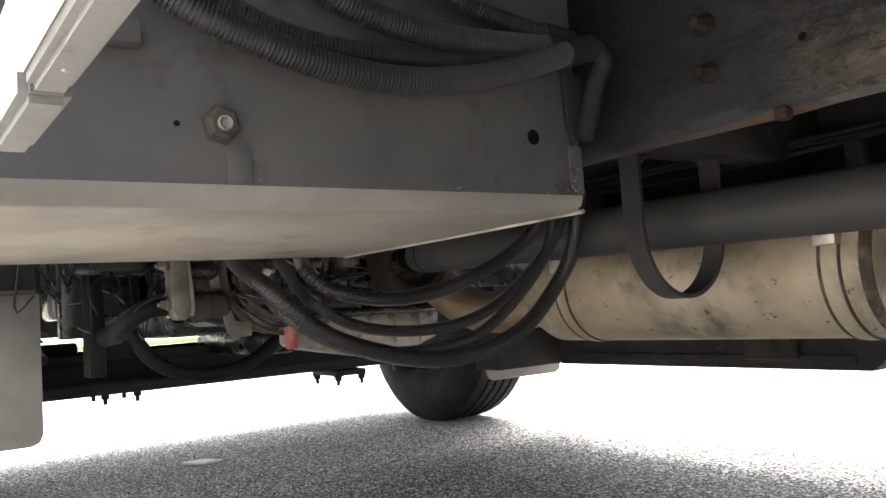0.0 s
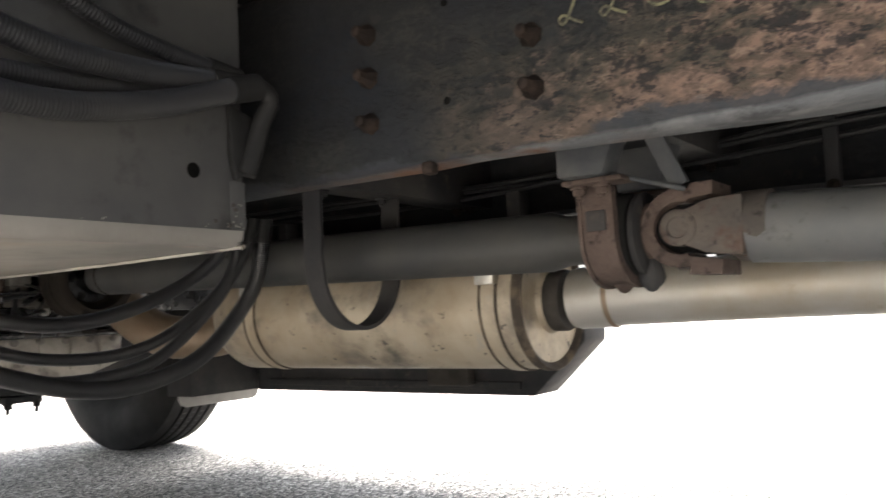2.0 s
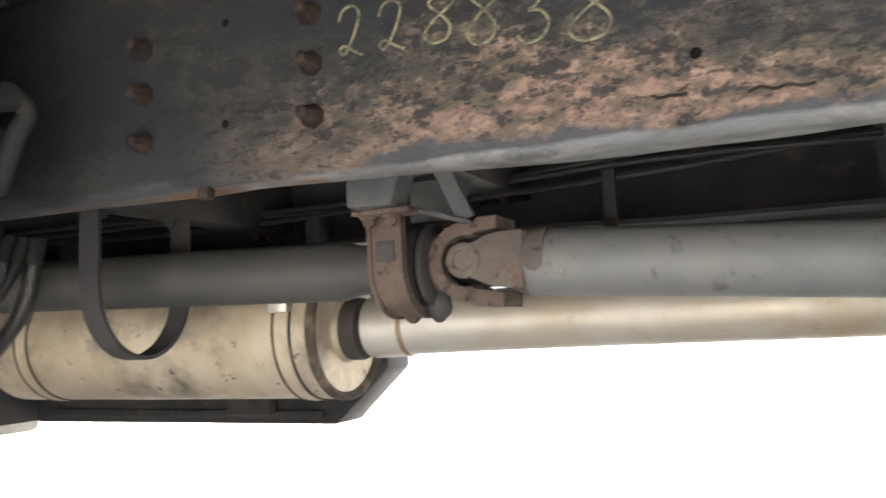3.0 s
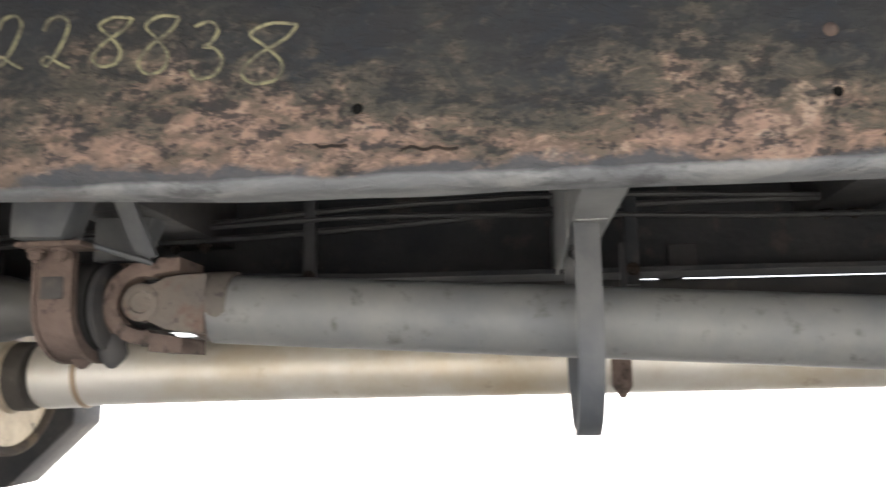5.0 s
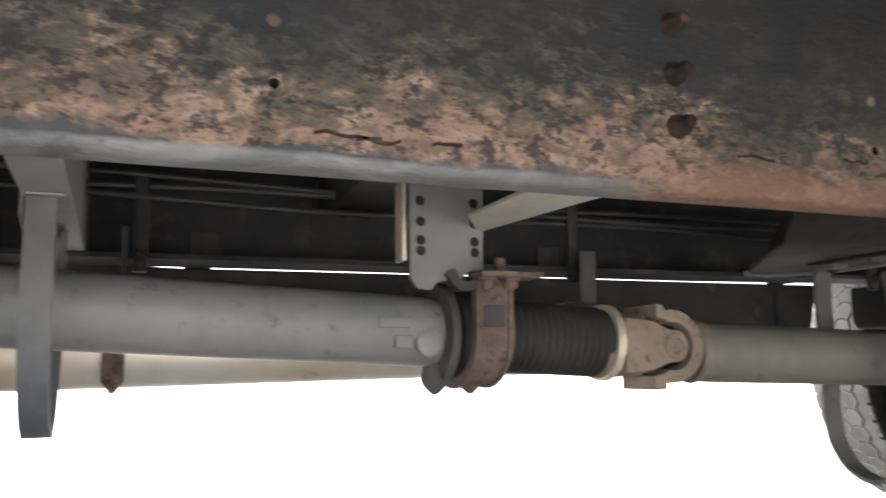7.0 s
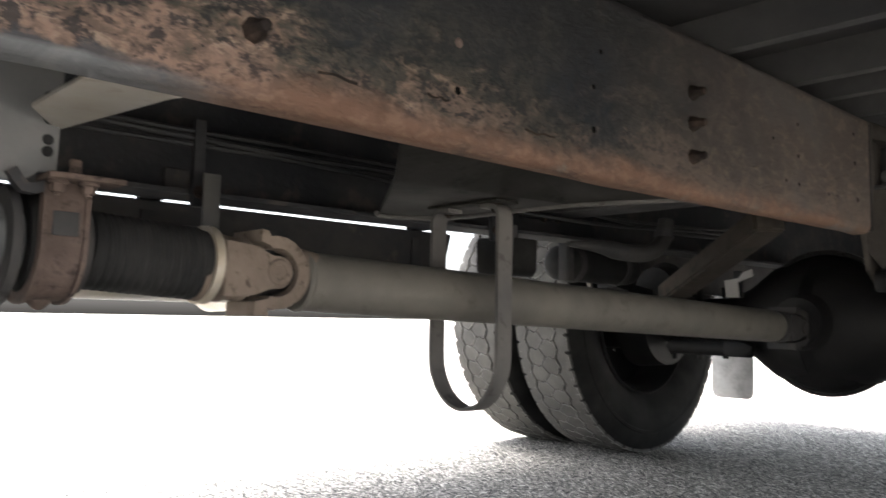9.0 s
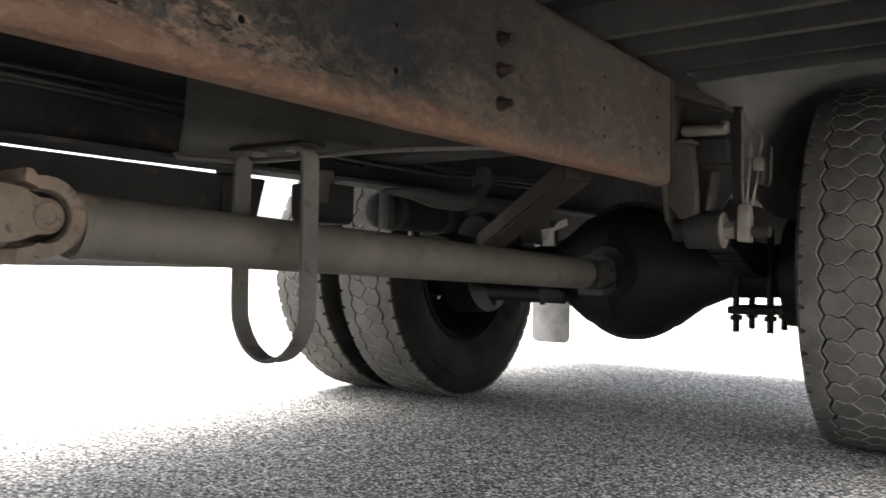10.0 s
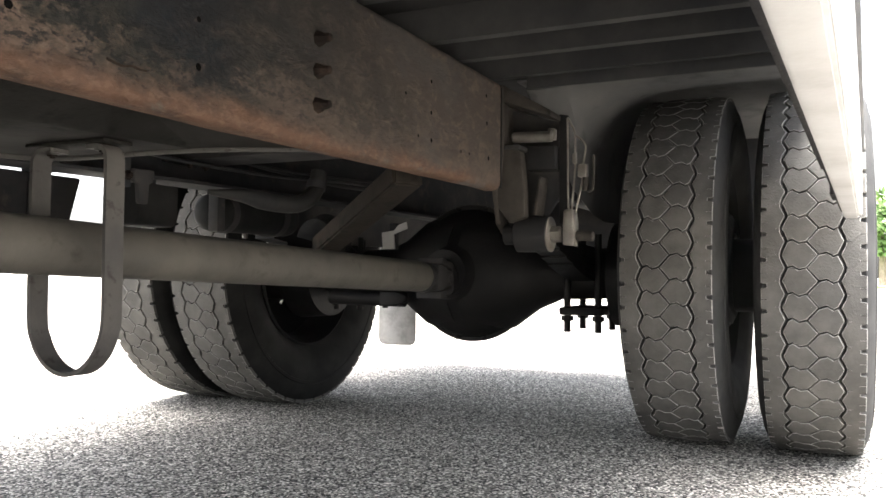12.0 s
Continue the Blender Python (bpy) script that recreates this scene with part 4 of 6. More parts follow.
def build_bearing(x, z, label, legs):
    """A centre bearing: a pressed steel cradle round a rubber ring, hung from its crossmember by two bolts."""
    b = thing("centre_bearing", label, "bearing", group="shaft bearings")
    r, low = 0.078, 0.066
    arc = [(x, SHAFT_Y + r * math.cos(radians(a)), z + low * math.sin(radians(a))) for a in range(180, 361, 15)]
    arc = [(x, SHAFT_Y - r - 0.002, z + 0.066), (x, SHAFT_Y - r - 0.001, z + 0.03), *arc, (x, SHAFT_Y + r + 0.001, z + 0.03), (x, SHAFT_Y + r + 0.002, z + 0.066)]
    strap = part("cradle", ribbon(arc, 0.046, 0.010, (1, 0, 0), 0.012), CAST, b, "rusty brown pressed cradle")
    for e in (-0.0235, 0.0235):
        part("cradle_edge", ribbon([(px + e, py, pz - 0.002) for px, py, pz in arc], 0.006, 0.015, (1, 0, 0), 0.012), CAST, strap)
    for side in (-1, 1):
        part("foot", block(x - 0.032, x + 0.055, SHAFT_Y + side * 0.095 - 0.025, SHAFT_Y + side * 0.095 + 0.025, z + 0.066, z + 0.073, 0.002), CAST, b)
        for dx in (-0.016, 0.018):
            part("foot_bolt", bolt((x + dx, SHAFT_Y + side * 0.098, z + 0.066), (0, 0, -1), 0.009, 0.009, 0.004), CAST, b)
        part("window_pad", block(x - 0.015, x + 0.015, SHAFT_Y + side * (r + 0.0045) - 0.003, SHAFT_Y + side * (r + 0.0045) + 0.003, z + 0.004, z + 0.033, 0.002), DARK, b, "dark slot in the cradle")
        if legs:
            part("hanger_leg", solid([(x - 0.036, z + 0.075), (x + 0.034, z + 0.073), (x + 0.060, z + 0.145), (x - 0.034, z + 0.145)], "y", SHAFT_Y + side * 0.1 - 0.03, SHAFT_Y + side * 0.1 + 0.02, 0.008), STRAP, b)
        else:
            part("foot_stud", rod((x + 0.002, SHAFT_Y + side * 0.10, z + 0.070), (x + 0.002, SHAFT_Y + side * 0.10, z + 0.092), 0.007, 14, None, 0.002), CAST, b)
            part("side_hook", ribbon([(x - 0.062, SHAFT_Y + side * 0.078, z + 0.075), (x - 0.045, SHAFT_Y + side * 0.078, z + 0.055), (x - 0.02, SHAFT_Y + side * 0.076, z + 0.062), (x + 0.0, SHAFT_Y + side * 0.074, z + 0.07)], 0.02, 0.012, (0, 1, 0), 0.012), DARK, b)
    if legs:
        part("strut", ribbon([(x + 0.075, SHAFT_Y - 0.07, z + 0.15), (x + 0.085, SHAFT_Y - 0.055, z + 0.115), (x + 0.108, SHAFT_Y - 0.045, z + 0.058)], 0.024, 0.010, (1, 0, 0.4), 0.03), STRAP, b)
        part("tie_rod", rod((x + 0.03, SHAFT_Y - 0.10, z + 0.078), (x + 0.115, SHAFT_Y - 0.05, z + 0.052), 0.004, 10), STRAP, b)
    part("rubber_ring", lathe([(-0.030, 0.045), (-0.028, 0.058), (-0.020, 0.062), (0.020, 0.062), (0.028, 0.058), (0.030, 0.045)], (x, SHAFT_Y, z), (x + 1, SHAFT_Y, z), 40), RUBBER, b, "black rubber ring")
    part("slinger", lathe([(0.032, 0.045), (0.034, 0.060), (0.042, 0.061), (0.046, 0.045)], (x, SHAFT_Y, z), (x + 1, SHAFT_Y, z), 40), DARK, b)
    if not legs:
        part("slinger", lathe([(-0.052, 0.045), (-0.050, 0.066), (-0.040, 0.068), (-0.034, 0.050)], (x, SHAFT_Y, z), (x + 1, SHAFT_Y, z), 40), DARK, b)
    for dx in (-0.052, 0.0) if not legs else (0.0, 0.042):
        part("lower_lug", lathe([(-0.03, 0.014), (0, 0.020), (0.008, 0.017), (0.019, 0.006), (0.021, 0)], (x + dx, SHAFT_Y, z - 0.062), (x + dx, SHAFT_Y, z - 1), 14), CAST if dx == 0 else DARK, b)
    return b


build_shaft_front()
build_bearing(-0.436, 0.631, "rusty centre bearing carrying the front drive shaft", True)
build_ujoint(-0.335, 0.632, -0.03, "rusty brown universal joint behind the centre bearing", CAST, 1)
mid = thing("drive_shaft", "grey dusty tubular middle drive shaft", "drive shaft", group="drive shaft sections")
part("shaft_tube", lathe([(0, 0.046), (0.07, 0.0465), (0.95, 0.0465), (0.965, 0.043), (1.0, 0.04)], (-0.25, SHAFT_Y, 0.626), (0.737, SHAFT_Y, 0.571), 44), SHAFT, mid)
part("balance_weight", lathe([(0, 0.018), (0.004, 0.018), (0.006, 0.014), (0.006, 0)], (0.687, SHAFT_Y - 0.043, 0.557), (0.687, 1.0, 0.53), 18), SHAFT, mid, "round stamped weight")
part("balance_weight", block(0.618, 0.660, SHAFT_Y - 0.0485, SHAFT_Y - 0.035, 0.576, 0.590, 0.002), SHAFT, mid)
part("balance_weight", block(0.640, 0.664, SHAFT_Y - 0.0485, SHAFT_Y - 0.03, 0.550, 0.567, 0.002), SHAFT, mid)
build_bearing(0.763, 0.571, "rusty centre bearing carrying the middle drive shaft", False)
slip = thing("slip_joint_boot", "black ribbed rubber boot over the sliding joint", "rubber boot")
boot = [(0, 0.05)]
for k in range(13):
    boot += [(0.006 + k * 0.0115, 0.0510), (0.0105 + k * 0.0115, 0.0510), (0.0125 + k * 0.0115, 0.0488), (0.0150 + k * 0.0115, 0.0488)]
boot += [(0.165, 0.048)]
part("boot", lathe(boot, (0.812, SHAFT_Y, 0.567), (1.06, SHAFT_Y, 0.552), 40), RUBBER, slip)
part("boot_clamp", lathe([(0.16, 0.049), (0.160, 0.056), (0.172, 0.056), (0.172, 0.04)], (0.812, SHAFT_Y, 0.567), (1.06, SHAFT_Y, 0.552), 40), EXHAUST, slip, "pale clamp ring")
part("slip_yoke_neck", lathe([(0.17, 0.05), (0.2, 0.046), (0.225, 0.047)], (0.812, SHAFT_Y, 0.567), (1.06, SHAFT_Y, 0.552), 40), TANCAST, slip)
build_ujoint(1.074, 0.550, -0.025, "tan rusty universal joint behind the ribbed boot", TANCAST, -1)
rear = thing("drive_shaft", "tan dusty tubular rear drive shaft to the axle", "drive shaft", group="drive shaft sections")
part("weld_ring", lathe([(0.0, 0.046), (0.006, 0.0485), (0.012, 0.046)], (1.13, SHAFT_Y, 0.542), (2.81, SHAFT_Y, 0.481), 40), REARSHAFT, rear)
part("shaft_tube", lathe([(0, 0.045), (0.05, 0.0465), (1.61, 0.0465), (1.64, 0.044), (1.69, 0.04)], (1.13, SHAFT_Y, 0.542), (2.81, SHAFT_Y, 0.481), 44), REARSHAFT, rear)
build_ujoint(2.874, 0.478, -0.02, "dark universal joint at the rear axle pinion", DARK, -1)


def build_strap(x, top, bottom, y0, y1, label, width=0.04):
    """A flat steel safety strap hanging round the shaft."""
    s = thing("safety_strap", label, "strap", group="drive shaft safety straps")
    ym = (y0 + y1) / 2
    half = (y1 - y0) / 2
    paint = DARK if x < 0 else STRAP if x < 1 else GREYSTRAP
    low = bottom + half * 1.15
    head = [(y0 + 0.045, top - 0.0035), (y0 + 0.016, top - 0.004), (y0 + 0.003, top - 0.014), (y0, top - 0.035)] if x > 1 else [(y0, top)]
    pts = [(x, y, z) for y, z in head] + [(x, y0, (top + bottom) / 2 + 0.03)]
    pts += [(x, ym - half * math.cos(math.radians(a)), low - half * 1.15 * math.sin(math.radians(a))) for a in range(0, 181, 22)]
    pts += [(x, y1, (top + bottom) / 2 + 0.03)] + [(x, 2 * ym - y, z) for y, z in head[::-1]]
    part("strap", ribbon(pts, width, 0.007, (1, 0, 0), 0.008), paint, s)
    if x > 1:
        for y in (y0 + 0.03, y1 - 0.03):
            part("washer", lathe([(0, 0.010), (0.0015, 0.010), (0.002, 0.006)], (x, y, top - 0.0072), (x, y, 0), 16), GREYSTRAP, s)
    else:
        for y, inward in ((y0, 1), (y1, -1)):
            part("tab", block(x - width / 2, x + width / 2, min(y, y + inward * 0.05), max(y, y + inward * 0.05), top - 0.008, top, 0.002), paint, s)
            part("tab_bolt", bolt((x, y + inward * 0.025, top - 0.008), (0, 0, -1), 0.009, 0.008, 0.004), DARK, s)


build_strap(-0.935, 0.761, 0.511, 1.221, 1.428, "black flat steel strap hanging round the front shaft", 0.040)
build_strap(0.2345, 0.712, 0.460, 1.221, 1.428, "grey flat steel strap hanging round the middle shaft", 0.030)
build_strap(1.493, 0.693, 0.325, 1.245, 1.415, "grey flat steel strap hanging round the rear shaft", 0.036)


# ---- exhaust ----
def build_muffler():
    m = thing("muffler", "stained tan aluminised steel muffler with two clamp bands", "muffler")
    y, z, r = 1.603, 0.545, 0.128
    a, b = (-1.56, y, z), (0.0, y, z)
    part("shell", lathe([(0.0, 0.10), (0.015, 0.112), (0.04, r - 0.004), (0.05, r), (0.40, r + 0.0006), (0.78, r - 0.0006), (0.856, r)], a, b, 72), MUFFLER, m)
    cap = part("end_cap", lathe([(0.864, r - 0.010), (0.863, r - 0.020), (0.861, 0.085), (0.866, 0.062), (0.88, 0.056)], a, b, 72), MUFFLER, m)
    # the soot tone also paints the shadow on the rim's inner lip
    part("end_rim", lathe([(0.853, r), (0.856, r + 0.003), (0.871, r + 0.003), (0.874, r), (0.873, r - 0.005), (0.866, r - 0.012), (0.860, r - 0.014)], a, b, 72), SOOT, cap, "sooty rolled rim, dark for the shadow inside it")
    part("outlet_collar", lathe([(0.872, 0.054), (0.876, 0.0575), (0.900, 0.0575), (0.906, 0.054)], a, b, 40), HANGER, m, "dark outlet collar")
    for s in (0.162, 0.805):
        band = part("clamp_band", lathe([(s - 0.015, r), (s - 0.014, r + 0.0025), (s - 0.006, r + 0.0035), (s + 0.008, r + 0.003), (s + 0.014, r + 0.0025), (s + 0.015, r)], a, b, 72), MUFFLER, m, "stained clamp band")
        for e, w in ((-0.0175, 0.0045), (0.0165, 0.0028)):
            part("edge", lathe([(s + e - w, r), (s + e - w * 0.6, r + 0.0030), (s + e + w * 0.6, r + 0.0030), (s + e + w, r)], a, b, 72), SOOT, band, "dark grimy edge")
        x = a[0] + s
        part("clamp_lug", block(x - 0.020, x + 0.020, y - r - 0.012, y - r + 0.03, z + 0.034, z + 0.068, 0.003), STEEL, band, "bright clamp lug")
        part("hanger", block(x - 0.015, x + 0.015, y - 0.02, y + 0.02, z + r - 0.004, 0.76, 0.003), DARK, m)
    part("inlet_pipe", tube(smooth_path([(-1.53, 1.603, 0.53), (-1.66, 1.58, 0.50), (-1.80, 1.52, 0.51), (-1.95, 1.49, 0.61), (-2.0, 1.48, 0.72)], 0.03), 0.055, 28), HEATED, m, "heat-browned inlet pipe")
    part("outlet_bolt", bolt((-0.703, 1.60, 0.607), (0, 0, 1), 0.012, 0.012, 0.006), OILPAN, m)
    return m


build_muffler()


def build_tailpipe():
    t = thing("exhaust_pipe", "pale aluminised exhaust pipe running along the chassis", "exhaust pipe")
    pts = [(-0.64, 1.603, 0.547), (-0.3, 1.603, 0.553), (0.2, 1.603, 0.557), (0.75, 1.603, 0.562), (1.08, 1.64, 0.563), (1.29, 1.77, 0.563), (1.42, 1.94, 0.56), (1.50, 2.15, 0.555), (1.54, 2.42, 0.55)]
    path = smooth_path(pts, 0.04)
    part("pipe", tube(path, 0.054, 32), EXHAUST, t)
    part("sleeve", lathe([(0, 0.0565), (0.062, 0.0560), (0.065, 0.053)], (-0.63, 1.603, 0.547), (0, 1.603, 0.557), 36), EXHAUST, t, "bright sleeve at the muffler outlet")
    part("sleeve_seam", lathe([(0.062, 0.055), (0.066, 0.0575), (0.072, 0.055)], (-0.63, 1.603, 0.547), (0, 1.603, 0.557), 36), HEATED, t)
    part("hanger_strap", solid([(0.293, 0.60), (0.293, 0.515), (0.304, 0.498), (0.312, 0.498), (0.323, 0.515), (0.323, 0.60)], "y", 1.5445, 1.5485, 0.001), CAST, t, "rusty hanger strip")
    part("hanger_rod", block(0.313, 0.322, 1.549, 1.556, 0.58, 0.735, 0.002), DARK, t)
    part("hanger_strap", block(1.082, 1.114, 1.565, 1.572, 0.636, 0.73, 0.002), DARKSHAFT, t)
    part("hanger_foot", block(1.048, 1.110, 1.560, 1.60, 0.612, 0.636, 0.004), DARKSHAFT, t)
    return t


build_tailpipe()


# ---- wheels ----
TYRE_R = 0.52
AXLE_X = 3.16


def tyre_carcass(r, half, base):
    """The profile of a tyre: half its width, tread base radius, and bead radius; closed round the inside."""
    bead = 0.295
    out = [(-half * 0.78, bead), (-half * 1.10, bead + 0.05), (-half * 1.22, bead + 0.11), (-half * 1.14, r - 0.05), (-half * 1.03, r - 0.022), (-half * 0.985, base)]
    tread = [(-half * 0.5, base + 0.001), (0, base + 0.0015), (half * 0.5, base + 0.001)]
    return out + tread + [(-a, b) for a, b in reversed(out)]


def build_tread(y0, cx, cz, parent, half=0.114, pitches=52, seed=0):
    """Six-sided tread blocks in two staggered rows between two notched shoulder ribs, wrapped round the tyre."""
    r = TYRE_R
    base = r - 0.015
    p = 2 * math.pi * r / pitches
    verts, faces, scuffed = [], [], []

    def at(u, v, radius):
        ang = u / r
        crown = 0.006 * (v / half) ** 2
        return (cx + (radius - crown) * math.cos(ang), y0 + v, cz + (radius - crown) * math.sin(ang))

    def lug(poly, inset_u, inset_v):
        n = len(poly)
        cu, cv = sum(q[0] for q in poly) / n, sum(q[1] for q in poly) / n
        i = len(verts)
        verts.extend(at(u, v, base - 0.002) for u, v in poly)
        verts.extend(at(u, v, r - 0.0016) for u, v in poly)
        verts.extend(at(u + max(-inset_u, min(inset_u, cu - u)), v + max(-inset_v, min(inset_v, cv - v)), r) for u, v in poly)
        for ring in (0, n):
            for k in range(n):
                if ring:
                    scuffed.append(len(faces))
                faces.append((i + ring + k, i + ring + (k + 1) % n, i + ring + n + (k + 1) % n, i + ring + n + k))
        faces.append(tuple(i + 2 * n + k for k in range(n)))

    gap, h = 0.0017, p / 2 - 0.0021
    rnd = random.Random(int(y0 * 1000))
    for k in range(pitches):
        for side, c in ((-1, k * p), (1, (k + 0.5) * p)):
            e = [rnd.uniform(-0.0012, 0.0012) for q in range(4)]
            wave, s = 0.0045 * side, 0.0006
            # one block: wavy cross edges, a pointed inner edge on the centre zigzag, a bowed outer edge
            poly = [(c - h + e[0], 0.012 + gap), (c - s, -0.012 + gap), (c - s, 0.002), (c + s, 0.002), (c + s, -0.012 + gap), (c + h + e[0], 0.012 + gap), (c + h + wave, 0.030), (c + h - wave, 0.044), (c + h + e[1], 0.0535),
                    (c + 0.3 * h, 0.0625 + e[2]), (c + s, 0.066), (c + s, 0.056), (c - s, 0.056), (c - s, 0.066), (c - 0.35 * h, 0.0615 + e[3]), (c - h + e[1], 0.0535), (c - h - wave, 0.044), (c - h + wave, 0.030)]
            poly = [(u, side * v) for u, v in poly]
            lug(poly if side > 0 else poly[::-1], 0.0012, 0.0012)
            end, deep = p / 2, half - 0.013
            rib = [(c - end, 0.0605), (c - 0.35 * end, 0.0695), (c - s, 0.0715), (c - s, 0.080), (c + s, 0.080), (c + s, 0.0715), (c + 0.3 * end, 0.0705), (c + end, 0.0605), (c + end, half), (c + p * 0.30, half),
                   (c + p * 0.26, deep), (c + p * 0.13, deep), (c + p * 0.09, half), (c - p * 0.25, half), (c - p * 0.25, half - 0.014), (c - p * 0.27, half - 0.014), (c - p * 0.27, half), (c - end, half)]
            rib = [(u, side * v) for u, v in rib]
            lug(rib if side > 0 else rib[::-1], 0.0, 0.0014)
    me = bpy.data.meshes.new("tread")
    me.from_pydata(verts, [], faces)
    for k in scuffed:
        me.polygons[k].material_index = 1
    bm = bmesh.new()
    bm.from_mesh(me)
    bpy.data.meshes.remove(me)
    tread = part("tread", bm, TREAD, parent, "worn hexagonal tread blocks with scuffed, lit edges", smooth=None)
    tread.data.materials.append(WORNEDGE)
    return tread


def build_rim(y0, cx, cz, parent, face, material, holes=(90, 270), barrel=None):
    """A steel disc wheel. face: the side (-1 or 1) to which its disc bulges; holes: the bearings of its hand holes."""
    ax = (cx, y0, cz), (cx, y0 + face, cz)
    rim = part("rim", lathe([(-0.10, 0.300), (-0.105, 0.292), (-0.09, 0.285), (-0.07, 0.27), (0.05, 0.265), (0.09, 0.285), (0.105, 0.292), (0.10, 0.300), (0.07, 0.285), (0.05, 0.275), (-0.06, 0.28)], *ax, 64, close=True), barrel or material, parent, "steel rim")
    bm = bmesh.new()
    rings, n = [(0.266, 0.03), (0.235, 0.05), (0.215, 0.068), (0.165, 0.108), (0.14, 0.12), (0.115, 0.12)], 72
    grid = [[bm.verts.new((cx + r * math.cos(2 * math.pi * k / n), y0 + face * d, cz + r * math.sin(2 * math.pi * k / n))) for k in range(n)] for r, d in rings]
    for i in range(len(rings) - 1):
        for k in range(n):
            if i == 2 and any(abs(k * 5 + 2.5 - a) < 15 for a in holes):
                continue
            bm.faces.new((grid[i][k], grid[i][(k + 1) % n], grid[i + 1][(k + 1) % n], grid[i + 1][k]))
    bmesh.ops.solidify(bm, geom=list(bm.faces), thickness=0.009)
    part("disc", bm, material, rim)
    return rim


def build_drive_wheel(y0, cx, label, face):
    cz = TYRE_R - 0.007
    w = thing("wheel", label, "wheel", group="rear dual wheels")
    half = 0.114
    # near tyres take the lit rubber, far ones the darker one for shade
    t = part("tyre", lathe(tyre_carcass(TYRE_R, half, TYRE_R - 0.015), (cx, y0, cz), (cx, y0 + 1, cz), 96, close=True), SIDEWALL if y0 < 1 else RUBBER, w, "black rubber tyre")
    build_tread(y0, cx, cz, t, half)
    for side in (-1, 1):
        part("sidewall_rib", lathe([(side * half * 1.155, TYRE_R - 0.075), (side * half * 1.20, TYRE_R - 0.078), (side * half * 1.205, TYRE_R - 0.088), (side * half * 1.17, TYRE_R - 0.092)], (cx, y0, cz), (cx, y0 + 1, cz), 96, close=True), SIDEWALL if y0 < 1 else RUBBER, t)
    # inner rims are black for the shade in their dish, outer ones white
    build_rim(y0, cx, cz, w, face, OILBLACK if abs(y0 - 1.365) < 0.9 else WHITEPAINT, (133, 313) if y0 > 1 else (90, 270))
    return w


build_drive_wheel(0.600, AXLE_X, "black drive tyre with hexagonal tread, inner of a pair", -1)
build_drive_wheel(0.260, AXLE_X, "black drive tyre with hexagonal tread, outer of a pair", 1)
build_drive_wheel(2.130, AXLE_X, "black drive tyre with hexagonal tread on the far inner rim", 1)
build_drive_wheel(2.455, AXLE_X, "black drive tyre with hexagonal tread on the far outer rim", -1)



def build_front_wheel(y0, cx, label, face):
    """A steer tyre with straight ribs."""
    cz = TYRE_R - 0.007
    w = thing("wheel", label, "wheel", group="front wheels")
    half, r = 0.122, TYRE_R
    out = [(-half * 0.78, 0.295), (-half * 1.08, 0.345), (-half * 1.17, 0.41), (-half * 1.1, r - 0.05), (-half * 1.0, r - 0.018), (-half * 0.96, r - 0.006)]
    ribs = []
    for c in (-0.066, -0.022, 0.022, 0.066):
        ribs += [(c - 0.006, r - 0.0005), (c - 0.004, r - 0.014), (c + 0.004, r - 0.014), (c + 0.006, r - 0.0005)]
    t = part("tyre", lathe(out + ribs + [(-u, q) for u, q in reversed(out)], (cx, y0, cz), (cx, y0 + 1, cz), 96, close=True), RUBBER, w, "black ribbed steer tyre")
    for k in range(110):
        a = 2 * math.pi * k / 110
        for v in (-0.044, 0.0, 0.044):
            m = Matrix.Translation((cx, y0 + v, cz)) @ Matrix.Rotation(-a, 4, "Y") @ Matrix.Translation((r, 0, 0))
            slot = block(-0.004, 0.0012, -0.007, 0.007, -0.0025, 0.0025, 0.0)
            if k == 0 and v == -0.044:
                own = bmesh.new()
            join(own, slot, m)
    tagged(part("sipes", own, DARK, t, smooth=None), kind="stuff")
    build_rim(y0, cx, cz, w, face, OILBLACK)


build_front_wheel(2.40, -3.22, "black ribbed front tyre on the far side", 1)
build_front_wheel(0.295, -3.22, "black ribbed front tyre behind a mud flap", -1)


